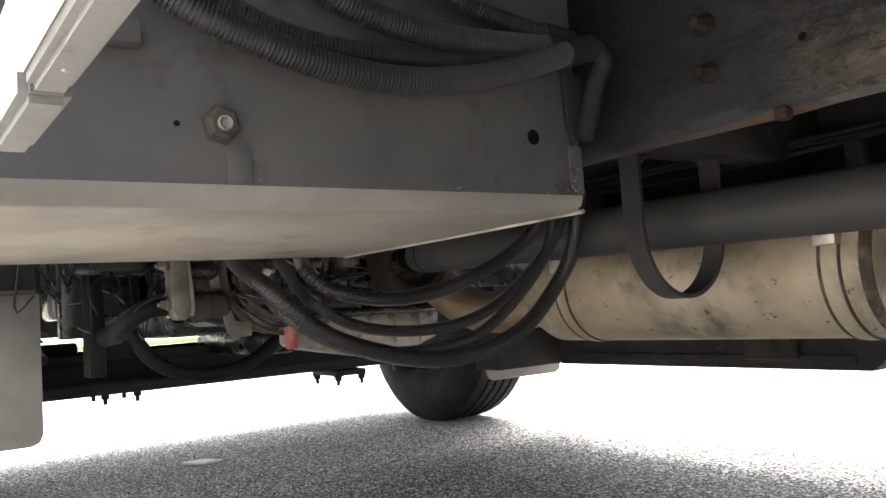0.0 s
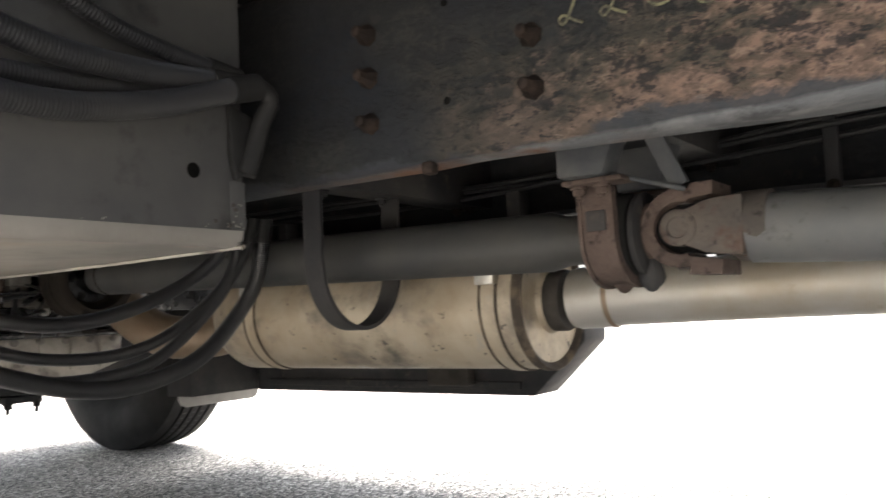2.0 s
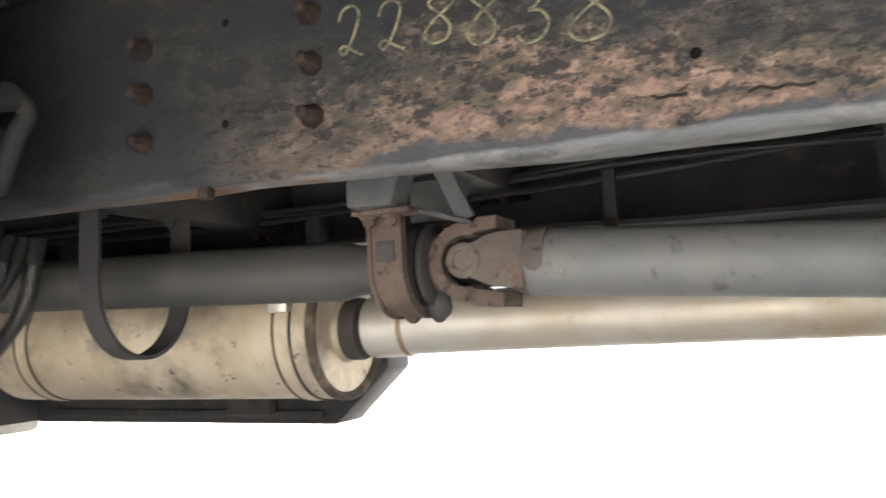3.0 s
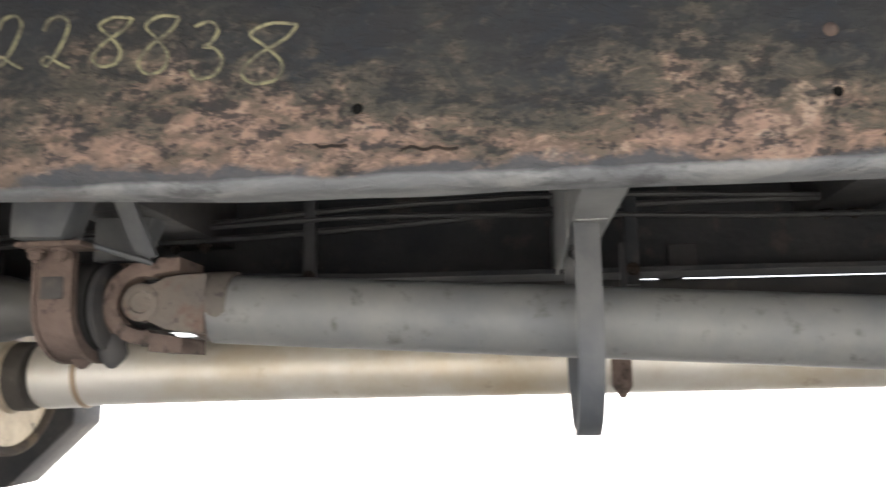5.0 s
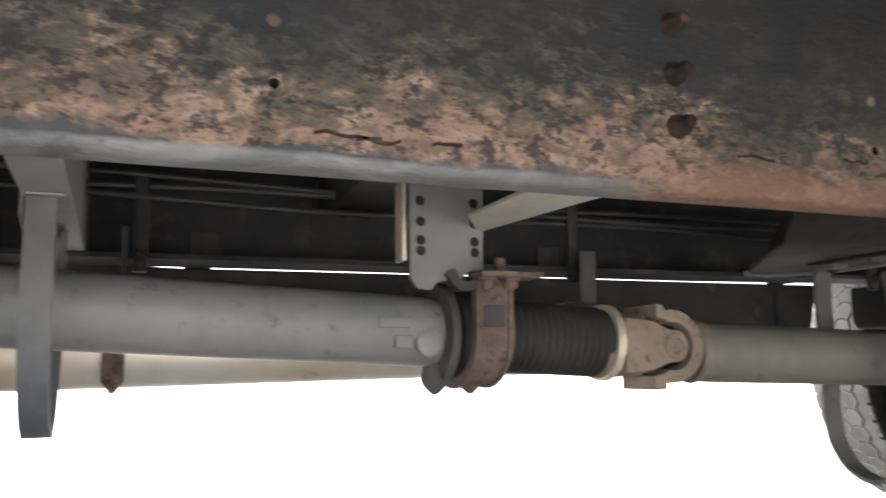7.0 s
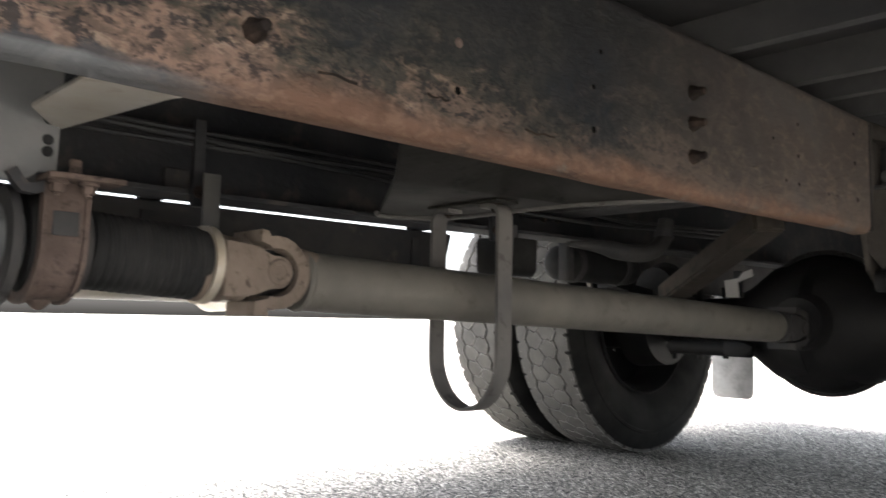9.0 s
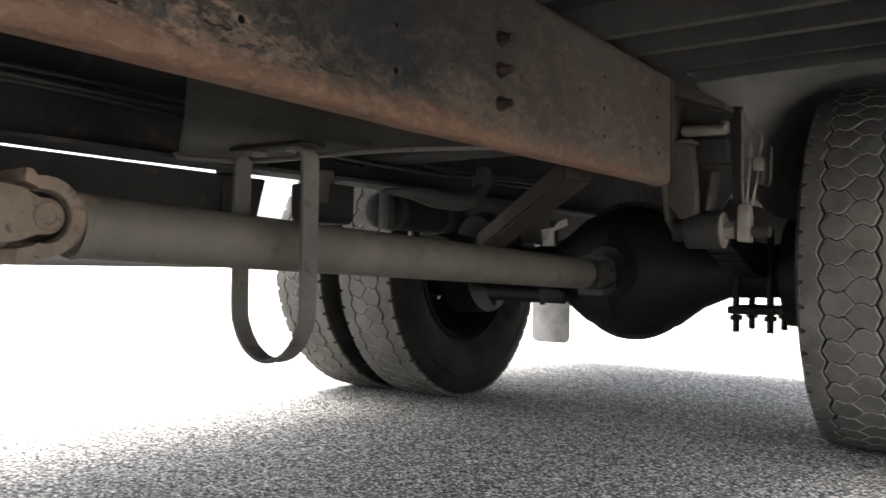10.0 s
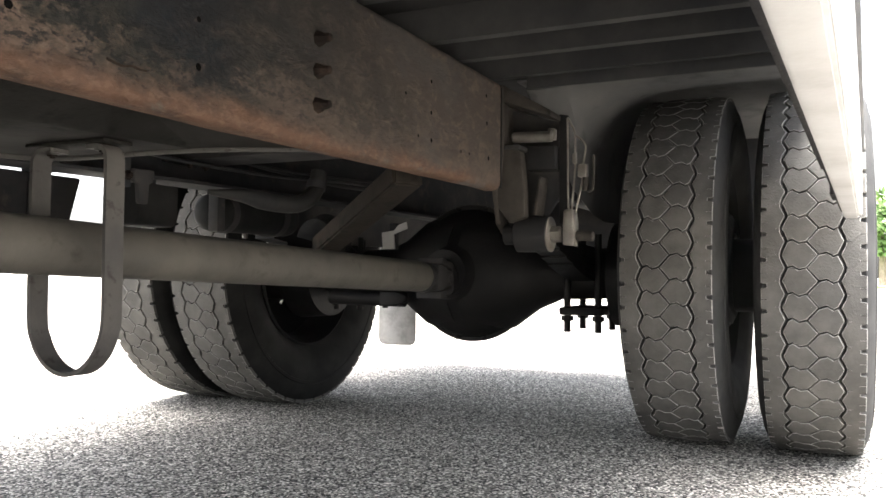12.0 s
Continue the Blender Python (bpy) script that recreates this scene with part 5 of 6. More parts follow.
# ---- axles and springs ----
def build_rear_axle():
    ax = thing("rear_axle", "black drive axle with a round differential housing", "axle")
    cy, cz, ex = 1.345, 0.495, AXLE_X
    part("differential", lathe([(-0.235, 0.075), (-0.17, 0.09), (-0.12, 0.15), (-0.06, 0.205), (0.0, 0.225), (0.08, 0.218), (0.14, 0.18), (0.18, 0.1), (0.185, 0)], (ex - 0.01, cy, cz), (4.0, cy, cz), 56), OILBLACK, ax)
    part("cover_flange", lathe([(-0.012, 0.218), (-0.012, 0.236), (0.006, 0.236), (0.006, 0.220)], (ex - 0.01, cy, cz), (4.0, cy, cz), 56, close=True), OILBLACK, ax)
    for k in range(14):
        a = 2 * math.pi * k / 14
        part("cover_bolt", bolt((ex - 0.024, cy + 0.226 * math.cos(a), cz + 0.226 * math.sin(a)), (-1, 0, 0), 0.008, 0.007, 0.001), OILBLACK, ax)
    part("pinion_nose", lathe([(0, 0.055), (0.03, 0.072), (0.05, 0.072), (0.055, 0.06), (0.11, 0.075), (0.2, 0.09)], (2.91, SHAFT_Y, 0.478), (ex, cy, cz), 36), OILBLACK, ax)
    for sgn, far in ((-1, 0.74), (1, 2.03)):
        a = (ex, cy + sgn * 0.02, cz)
        part("axle_tube", lathe([(0.0, 0.20), (0.13, 0.185), (0.22, 0.12), (0.30, 0.085), (abs(far - cy) - 0.02, 0.075)], a, (a[0], far, cz), 36), OILBLACK, ax)
        part("brake_drum", lathe([(0, 0.10), (0.0, 0.165), (0.12, 0.175), (0.12, 0.1)], (ex, far - sgn * 0.10, cz), (ex, far + sgn, cz), 48), OILBLACK, ax)
    part("hub", lathe([(0, 0.11), (0.24, 0.11), (0.26, 0.08)], (ex, 2.06, cz), (ex, 3, cz), 32), OILBLACK, ax)
    part("hub", lathe([(0, 0.11), (0.45, 0.11), (0.5, 0.08)], (ex, 0.76, cz), (ex, 0, cz), 32), OILBLACK, ax)
    part("brake_chamber", lathe([(0, 0.03), (0.01, 0.07), (0.06, 0.08), (0.07, 0.09), (0.08, 0.08), (0.13, 0.07), (0.15, 0.03)], (2.78, 1.76, 0.60), (4, 1.76, 0.60), 32), RUBBER, ax)
    part("chamber_rod", rod((2.92, 1.76, 0.60), (3.12, 1.76, 0.52), 0.02, 14), OILBLACK, ax)
    part("bracket_plate", solid([(1.583, 0.628), (1.578, 0.573), (1.533, 0.573), (1.537, 0.622), (1.486, 0.640), (1.489, 0.663), (1.521, 0.652), (1.535, 0.635)], "x", 2.927, 2.933, 0.001), FLAP, ax, "pale bent bracket plate")
    part("bracket_stem", block(2.934, 2.95, 1.527, 1.557, 0.572, 0.66, 0.003), OILBLACK, ax)
    part("brake_cam_tube", rod((2.96, 1.80, 0.41), (2.98, 1.52, 0.404), 0.026, 20), OILBLACK, ax)
    part("cam_lever", solid([(1.50, 0.418), (1.535, 0.43), (1.60, 0.432), (1.60, 0.385), (1.54, 0.382), (1.505, 0.395)], "x", 2.945, 2.975, 0.006), OILBLACK, ax)


build_rear_axle()


def build_spring(y, label, x0, x1):
    s = thing("leaf_spring", label, "leaf spring", group="rear leaf springs")
    for k in range(6):
        c, t = 0.02 * k, 0.013
        half = (x1 - x0) / 2 * (1 - 0.10 * k)
        xm = AXLE_X
        pts = [(xm + half * q, y, 0.592 - 0.019 * k - (0.05 * (1 - q * q) if k >= 0 else 0) + (0.03 if k == 0 else 0.03)) for q in (-1, -0.6, -0.2, 0.2, 0.6, 1)]
        part("leaf", ribbon(pts, 0.075, 0.014, (0, 1, 0), 0.05), OILBLACK, s)
    part("spring_plate", block(AXLE_X - 0.12, AXLE_X + 0.12, y - 0.07, y + 0.07, 0.365 if y < 1 else 0.395, 0.39 if y < 1 else 0.415, 0.006), OILBLACK, s)
    for x in (AXLE_X - 0.09, AXLE_X + 0.09):
        for dy in (-0.05, 0.05):
            bm = rod((x, y + dy, 0.31 if y < 1 else 0.36), (x, y + dy, 0.62), 0.011, 12)
            lathe([(0, 0.019), (0.016, 0.019)], (x, y + dy, 0.346 if y < 1 else 0.376), (x, y + dy, 1), 6, bm)
            part("u_bolt", bm, OILBLACK, s)


build_spring(0.93, "dark leaf spring pack under the rail", 2.60, 3.90)
build_spring(1.80, "dark leaf spring pack on the far side", 2.62, 3.90)


def build_hanger():
    """The cast front hanger of the rear spring at the rail end, with its rubber-bushed pin, shackle link and valve rods."""
    h = thing("spring_hanger", "cast steel spring hanger bolted on the rail end", "spring hanger")
    x = 2.53
    part("end_seam", solid([(0.957, 0.955), (1.00, 0.955), (1.00, 0.705), (0.957, 0.705)], "x", 2.4302, 2.4360, 0.001), OILBLACK, h, "black gap at the rail end")
    part("front_flange", solid([(0.962, 0.965), (1.01, 0.968), (1.01, 0.72), (0.985, 0.71), (0.966, 0.74), (0.960, 0.84)], "x", 2.4365, 2.462, 0.004), HANGER, h)
    part("back_plate", solid([(2.455, 0.97), (2.455, 0.76), (2.50, 0.62), (2.57, 0.58), (2.62, 0.62), (2.70, 0.80), (2.72, 0.97)], "y", 0.985, 1.000, 0.004), HANGER, h)
    part("top_arm", solid([(1.00, 0.975), (0.970, 0.972), (0.845, 0.899), (0.845, 0.884), (0.968, 0.930), (1.00, 0.935)], "x", x - 0.055, x + 0.05, 0.004), HANGER, h)
    part("leg", solid([(0.990, 0.93), (0.972, 0.93), (0.968, 0.815), (0.925, 0.803), (0.915, 0.70), (0.913, 0.635), (0.955, 0.620), (0.985, 0.66), (0.992, 0.72)], "x", x - 0.05, x - 0.012, 0.006), HANGER, h)
    part("inner_web", solid([(0.990, 0.93), (0.850, 0.888), (0.850, 0.700), (0.890, 0.640), (0.985, 0.64)], "x", x + 0.055, x + 0.067, 0.003), DARK, h)
    part("ledge", block(x - 0.06, x + 0.02, 0.925, 0.972, 0.808, 0.818, 0.003), DARK, h)
    part("upper_roll", rod((x, 0.965, 0.846), (x, 0.855, 0.843), 0.014, 24, None, 0.004), BARE, h)
    part("roll_lip", block(x - 0.004, x + 0.02, 0.852, 0.870, 0.835, 0.864, 0.003), BARE, h)
    part("pad_box", block(x + 0.0, x + 0.05, 0.850, 0.930, 0.760, 0.822, 0.006), GRIME, h)
    part("web_fin", solid([(0.888, 0.740), (0.880, 0.740), (0.893, 0.642), (0.902, 0.642)], "x", x - 0.02, x + 0.04, 0.002), HANGER, h)
    for y, z in ((0.990, 0.92), (0.985, 0.835), (0.976, 0.785)):
        part("flange_bolt", bolt((2.4365, y, z), (-1, 0, 0), 0.008, 0.007, 0.002), HANGER, h)
    a, b = (x, 0.952, 0.594), (x, 0.0, 0.594)
    bush = part("bush", lathe([(0, 0.036), (0.005, 0.045), (0.082, 0.046), (0.088, 0.042)], a, b, 40), GRIME, h, "grimy rubber bush")
    part("inner_sleeve", lathe([(-0.03, 0.026), (0.0, 0.026)], a, b, 24), GRIME, bush)
    part("washer", lathe([(0.088, 0.020), (0.088, 0.043), (0.092, 0.045), (0.095, 0.038), (0.094, 0.020)], a, b, 40), BARE, bush)
    part("pin_nut", lathe([(0.092, 0.021), (0.118, 0.021), (0.122, 0.016)], a, b, 6), BARE, bush)
    part("shackle_link", solid([(0.850, 0.905), (0.824, 0.900), (0.822, 0.622), (0.848, 0.622)], "x", x + 0.028, x + 0.040, 0.003), GRIME, h, "flat dark shackle link")
    for pts in (((0.818, 0.885), (0.817, 0.80), (0.816, 0.70), (0.813, 0.632)),
                ((0.818, 0.888), (0.808, 0.870), (0.799, 0.845), (0.798, 0.77), (0.801, 0.72), (0.808, 0.632)),
                ((0.800, 0.842), (0.784, 0.832), (0.771, 0.812), (0.777, 0.769), (0.781, 0.72), (0.798, 0.640))):
        part("valve_rod", tube(smooth_path([(x, y, z) for y, z in pts], 0.008), 0.0027, 8), BARE, h, "thin pale rod")
    part("rod_collar", solid([(0.804, 0.795), (0.795, 0.80), (0.794, 0.772), (0.803, 0.770)], "x", x - 0.006, x + 0.006, 0.001), BARE, h)
    part("end_block", solid([(0.825, 0.622), (0.822, 0.655), (0.798, 0.655), (0.794, 0.625), (0.794, 0.563), (0.825, 0.566)], "x", x - 0.02, x + 0.02, 0.005), BARE, h, "pale worn end block")
    part("stub", rod((x, 0.795, 0.590), (x, 0.750, 0.588), 0.013, 16, None, 0.003), HANGER, h)
    part("adjuster", block(x - 0.012, x + 0.012, 0.766, 0.789, 0.735, 0.768, 0.004), BARE, h)
    part("adjuster_bolt", lathe([(0, 0.008), (0.03, 0.008), (0.034, 0.005)], (x, 0.771, 0.735), (x, 0.771, 0.0), 8), HANGER, h)
    part("adjuster_arm", ribbon([(x, 0.750, 0.790), (x, 0.751, 0.74), (x, 0.753, 0.703), (x, 0.765, 0.698)], 0.012, 0.004, (1, 0, 0), 0.01), HANGER, h)


build_hanger()


def build_front_axle():
    ax = thing("front_axle", "black forged front axle beam", "axle", at=(0.24, 0.20, 0.085))
    z = 0.275
    prof = [(-0.05, -0.075), (0.05, -0.075), (0.05, -0.05), (0.018, -0.035), (0.018, 0.035), (0.05, 0.05), (0.05, 0.075), (-0.05, 0.075), (-0.05, 0.05), (-0.018, 0.035), (-0.018, -0.035), (-0.05, -0.05)]
    part("beam", solid([(-3.44 + u, z + w) for u, w in prof], "y", 0.25, 2.02, 0.004), GRIME, ax)
    for y, lift in ((0.70, 0.035), (1.62, 0.0)):
        part("spring_seat", block(-3.58, -3.30, y - 0.06, y + 0.06, 0.345, 0.40, 0.006), GRIME, ax)
        part("clamp_plate", block(-3.56, -3.32, y - 0.07, y + 0.07, 0.175 + lift, 0.20 + lift, 0.005), GRIME, ax)
        for x in (-3.54, -3.34):
            for dy in (-0.055, 0.055):
                part("u_bolt", bolt((x, y + dy, 0.176 + lift), (0, 0, -1), 0.016, 0.016, 0.02), GRIME, ax)
    for y in (0.30, 1.96):
        part("king_pin", rod((-3.44, y, 0.16), (-3.44, y, 0.55), 0.06, 24, None, 0.01), GRIME, ax)
    for y in (0.70, 1.62):
        for k in range(4):
            pts = [(-3.44 + (0.75 - 0.1 * k) * q, y, 0.41 + 0.016 * (3 - k) + 0.08 * q * q) for q in (-1, -0.5, 0, 0.5, 1)]
            part("spring_leaf", ribbon(pts, 0.08, 0.013, (0, 1, 0), 0.06), GRIME, ax)
    part("track_rod_arm", block(-3.60, -3.55, 0.22, 0.60, 0.30, 0.395, 0.01), GRIME, ax)
    part("steering_plate", block(-3.62, -3.57, 0.45, 1.80, 0.215, 0.360, 0.01), GRIME, ax)
    part("tie_rod", rod((-3.18, 0.35, 0.24), (-3.18, 1.95, 0.24), 0.022, 16), GRIME, ax)


build_front_axle()


# ---- locker, hoses ----
def build_locker():
    """The sheet steel locker hung beside the rail, open to view from behind and below."""
    b = thing("locker", "grey sheet steel locker box hung under the body", "locker box")
    x0, x1, y0, y1, z0, top = -1.25, -0.675, 0.24, 0.848, 0.617, 1.078
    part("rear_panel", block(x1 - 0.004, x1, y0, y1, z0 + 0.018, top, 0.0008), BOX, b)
    arc = [(x1 - 0.018 + 0.018 * math.cos(radians(a)), z0 + 0.018 - 0.018 * math.sin(radians(a))) for a in range(0, 91, 10)]
    inner = [(x1 - 0.018 + 0.014 * math.cos(radians(a)), z0 + 0.018 - 0.014 * math.sin(radians(a))) for a in range(90, -1, -10)]
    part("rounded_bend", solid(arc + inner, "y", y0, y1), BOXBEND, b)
    part("floor_panel", block(x0, x1 - 0.0181, y0, y1, z0, z0 + 0.004, 0.0008), BOXUNDER, b, "pale stained underside with dark scrapes")
    part("side_panel", block(x0, x1 - 0.005, y1 - 0.004, y1, z0 + 0.0045, top, 0.0008), BOX, b)
    part("side_panel", block(x0, x1 - 0.005, y0, y0 + 0.004, z0 + 0.0045, top, 0.0008), BOX, b)
    part("front_panel", block(x0, x0 + 0.004, y0 + 0.0045, y1 - 0.0045, z0 + 0.0045, top, 0.0008), BOX, b)
    part("edge_flange", block(x1, x1 + 0.0025, 0.830, y1 + 0.0015, z0 + 0.019, 0.69, 0.0008), BOX, b)
    part("seam", block(x1, x1 + 0.0015, 0.440, 0.461, z0 + 0.019, 0.665, 0.0005), BOX, b)
    part("edge_bead", tube(smooth_path([(x1 + 0.001, y1 - 0.002, z0), (-0.95, y1 - 0.001, z0 - 0.001), (x0, y1, z0)], 0.05), 0.0026, 8), OILPAN, b, "worn bright edge")
    nut = part("anchor_nut", lathe([(0, 0.0175), (0.002, 0.0175), (0.0022, 0.0145), (0.010, 0.0145), (0.0125, 0.0115)], (x1, 0.435, 0.685), (0, 0.435, 0.685), 6), HANGER, b, "grimy hexagon nut on a stud")
    part("stud", lathe([(0.010, 0.0066), (0.0145, 0.0066), (0.0155, 0.0055), (0.013, 0.0025), (0.013, 0)], (x1, 0.435, 0.684), (0, 0.435, 0.684), 18), BARE, nut)
    part("hole", lathe([(0.0005, 0.0085), (0.0007, 0.008), (0.0007, 0)], (x1, 0.781, 0.697), (0, 0.781, 0.697), 20), PIT, b)
    for y, z in ((0.399, 0.684), (0.445, 0.653), (0.449, 0.648), (0.809, 0.644), (0.835, 0.658), (0.832, 0.663), (0.827, 0.640)):
        part("screw", lathe([(0, 0.0026), (0.0012, 0.002), (0.0015, 0)], (x1 + (0.0025 if y > 0.82 else 0.0), y, z), (0, y, z), 10), HANGER if y > 0.8 else PIT, b)
    rnd = random.Random(5)
    for k in range(22):
        near = k < 14
        y = y1 - 0.001 - (abs(rnd.gauss(0, 0.010)) if near else rnd.uniform(0.02, 0.5))
        z = z0 + 0.020 + (abs(rnd.gauss(0, 0.012)) if near else rnd.uniform(-0.001, 0.003))
        w = rnd.uniform(0.0005, 0.0012)
        part("chip", lathe([(0.0, w), (0.0006, w * 0.8), (0.0008, 0)], (x1 + (0.0025 if y > 0.83 else 0.0), y, z), (x1 + 1, y, z), 6), BARE, b, "bare chipped speck")
    part("stiffener", block(x1, x1 + 0.02, 0.30, 0.37, 0.74, 0.76, 0.003), BOX, b)


build_locker()


def build_hoses():
    def hose(pts, r, label):
        h = thing("conduit", label, "hose", group="black corrugated conduits")
        part("corrugated_tube", corrugated(pts, r), HOSE, h, smooth=60)
        p, q = Vector(pts[-1]), Vector(pts[-2])
        end = p + (q - p).normalized() * 0.045
        part("tape_wrap", tube(smooth_path([p, p.lerp(end, 0.5), end], 0.01), r * 1.09, 20), RUBBER, h, "smooth black tape wrap")
    f = -0.647
    hose([(f - 0.015, 0.327, 0.842), (f, 0.390, 0.780), (f + 0.0037, 0.458, 0.751), (f + 0.0075, 0.535, 0.733), (f + 0.0075, 0.623, 0.732), (f + 0.0075, 0.726, 0.754), (f + 0.0075, 0.799, 0.780), (f + 0.0037, 0.844, 0.794)], 0.0138, "thick black corrugated conduit draped across the locker")
    hose([(f, 0.438, 0.867), (f + 0.0037, 0.515, 0.807), (f + 0.0075, 0.594, 0.782), (f + 0.0075, 0.678, 0.779), (f, 0.757, 0.787), (f - 0.0075, 0.827, 0.797)], 0.01296, "black corrugated conduit draped above the lower one")
    hose([(f - 0.009, 0.383, 0.820), (f - 0.0075, 0.445, 0.778), (f - 0.006, 0.521, 0.759), (f - 0.006, 0.612, 0.758), (f - 0.0075, 0.716, 0.770), (f - 0.009, 0.827, 0.792)], 0.01008, "thin black corrugated conduit behind the others")
    hose([(f, 0.577, 0.864), (f, 0.646, 0.828), (f, 0.730, 0.809), (f - 0.006, 0.827, 0.803)], 0.00936, "thin black corrugated conduit near the floor")
    tail = thing("cable_tail", "black taped cable bend dropping beside the locker", "cable")
    part("bend", tube(smooth_path([(f - 0.0075, 0.813, 0.791), (f + 0.0037, 0.844, 0.795), (f + 0.0037, 0.865, 0.782), (f - 0.0037, 0.858, 0.758), (f - 0.0112, 0.850, 0.720), (f - 0.015, 0.843, 0.697)], 0.008), 0.0105, 20), RUBBER, tail)
    part("tape_flap", solid([(0.825, 0.775), (0.858, 0.765), (0.848, 0.70), (0.832, 0.690), (0.826, 0.72)], "x", f - 0.026, f - 0.018, 0.002), RUBBER, tail)
    # the loops under the locker, by the gearbox
    hose([(-1.34, 0.728, 0.679), (-1.296, 0.670, 0.627), (-1.230, 0.709, 0.561), (-1.204, 0.796, 0.483), (-1.183, 0.932, 0.439), (-1.174, 1.048, 0.436), (-1.172, 1.165, 0.472), (-1.159, 1.242, 0.546), (-1.134, 1.272, 0.620), (-1.113, 1.272, 0.723)], 0.0152, "thick black conduit looping under the gearbox")
    hose([(-1.34, 0.806, 0.649), (-1.236, 0.767, 0.598), (-1.205, 0.806, 0.557), (-1.180, 0.903, 0.540), (-1.178, 1.019, 0.557), (-1.169, 1.136, 0.605), (-1.140, 1.194, 0.664), (-1.127, 1.204, 0.738)], 0.01254, "black conduit swinging past the gearbox")
    hose([(-1.34, 0.767, 0.620), (-1.222, 0.767, 0.546), (-1.202, 0.845, 0.498), (-1.185, 0.952, 0.484), (-1.175, 1.058, 0.498), (-1.163, 1.145, 0.546), (-1.142, 1.213, 0.620), (-1.123, 1.228, 0.723)], 0.01026, "thin black conduit swinging past the gearbox")
    hose([(-1.34, 0.709, 0.620), (-1.246, 0.728, 0.531), (-1.212, 0.806, 0.472), (-1.194, 0.903, 0.450), (-1.178, 1.019, 0.457), (-1.172, 1.097, 0.487), (-1.153, 1.184, 0.568), (-1.131, 1.242, 0.664), (-1.118, 1.252, 0.723)], 0.01102, "black conduit lying along the lower loop")


build_hoses()


# ---- engine and gearbox, far forward ----
def build_gearbox():
    g = thing("gearbox", "grimy dark gearbox with a pale cast oil pan", "gearbox")
    x = -1.95
    part("case", lathe([(0, 0.12), (0.02, 0.19), (0.2, 0.22), (0.55, 0.25), (0.56, 0.12)], (x - 0.05, 1.30, 0.71), (x - 1, 1.30, 0.71), 40), SHINYBLACK, g)
    part("oil_pan", solid([(1.07, 0.515), (1.07, 0.450), (1.10, 0.435), (1.22, 0.412), (1.30, 0.398), (1.40, 0.408), (1.50, 0.440), (1.51, 0.500), (1.51, 0.513)], "x", x - 0.12, x, 0.010), OILPAN, g, "pale cast oil pan")
    for k in range(5):
        part("pan_rib", block(x, x + 0.006, 1.12 + 0.08 * k, 1.128 + 0.08 * k, 0.43, 0.508, 0.002), OILPAN, g)
    part("pan_rail", block(x - 0.14, x + 0.012, 1.055, 1.525, 0.513, 0.529, 0.004), SHINYBLACK, g)
    for k in range(7):
        part("pan_bolt", bolt((x + 0.002, 1.09 + 0.065 * k, 0.505), (1, 0, 0), 0.007, 0.006, 0.001), BARE, g)
    part("valve_body", block(x - 0.3, x - 0.02, 1.05, 1.5, 0.53, 0.62, 0.012), SHINYBLACK, g)
    part("brake_drum", lathe([(0, 0.06), (0.0, 0.085), (0.012, 0.10), (0.05, 0.10), (0.054, 0.094), (0.075, 0.094), (0.079, 0.10), (0.10, 0.10), (0.105, 0.094), (0.105, 0.078), (0.06, 0.074), (0.055, 0.05)], (-1.90, SHAFT_Y, 0.655), (0, SHAFT_Y, 0.655), 48), BROWNDUST, g, "worn round brake drum")
    part("output_flange", lathe([(0, 0.06), (0.03, 0.06), (0.035, 0.04), (0.09, 0.036)], (-1.86, SHAFT_Y, 0.656), (0, SHAFT_Y, 0.656), 36), SHINYBLACK, g)
    for k in range(6):
        a = 2 * math.pi * k / 6
        part("flange_nut", bolt((-1.83, SHAFT_Y + 0.05 * math.cos(a), 0.656 + 0.05 * math.sin(a)), (1, 0, 0), 0.008, 0.008, 0.004), GRIME, g)
    part("red_cap", lathe([(0, 0.012), (0.0, 0.017), (0.05, 0.017), (0.056, 0.013), (0.057, 0)], (x + 0.02, 1.046, 0.497), (x + 0.02, 1.046, 0.0), 18), RED, g, "faded red plastic cap")
    part("cap_pipe", tube(smooth_path([(x + 0.02, 1.046, 0.50), (x + 0.02, 1.046, 0.56), (x, 1.06, 0.62), (x - 0.06, 1.10, 0.66)], 0.02), 0.011, 14), SHINYBLACK, g)
    part("sensor", block(x + 0.0, x + 0.03, 1.030, 1.058, 0.535, 0.595, 0.004), HANGER, g)
    rnd = random.Random(5)
    for k in range(60):
        y, z = rnd.uniform(1.0, 1.5), rnd.uniform(0.53, 0.74)
        r = rnd.uniform(0.006, 0.018)
        part("fitting", lathe([(0, r), (0.02, r), (0.025, r * 0.7), (0.045, r * 0.6), (0.046, 0)], (x - 0.04, y, z), (x + 1, y + rnd.uniform(-0.6, 0.6), z + rnd.uniform(-0.5, 0.3)), 10), (BARE, SHINYBLACK, STEEL, SHINYBLACK, GRIME)[k % 5], g)
    for k in range(18):
        y, z = rnd.uniform(1.02, 1.45), rnd.uniform(0.54, 0.72)
        part("bracket", block(x - 0.03, x + rnd.uniform(-0.01, 0.03), y, y + rnd.uniform(0.02, 0.07), z, z + rnd.uniform(0.012, 0.05), 0.004), (SHINYBLACK, GRIME, BARE)[k % 3], g)
    for k in range(24):
        y, z = rnd.uniform(1.0, 1.4), rnd.uniform(0.55, 0.72)
        pts = [(x + 0.01, y, z), (x + 0.05, y + rnd.uniform(-0.06, 0.06), z - rnd.uniform(0.0, 0.05)), (x + 0.02, y + rnd.uniform(-0.12, 0.12), z + rnd.uniform(-0.03, 0.08))]
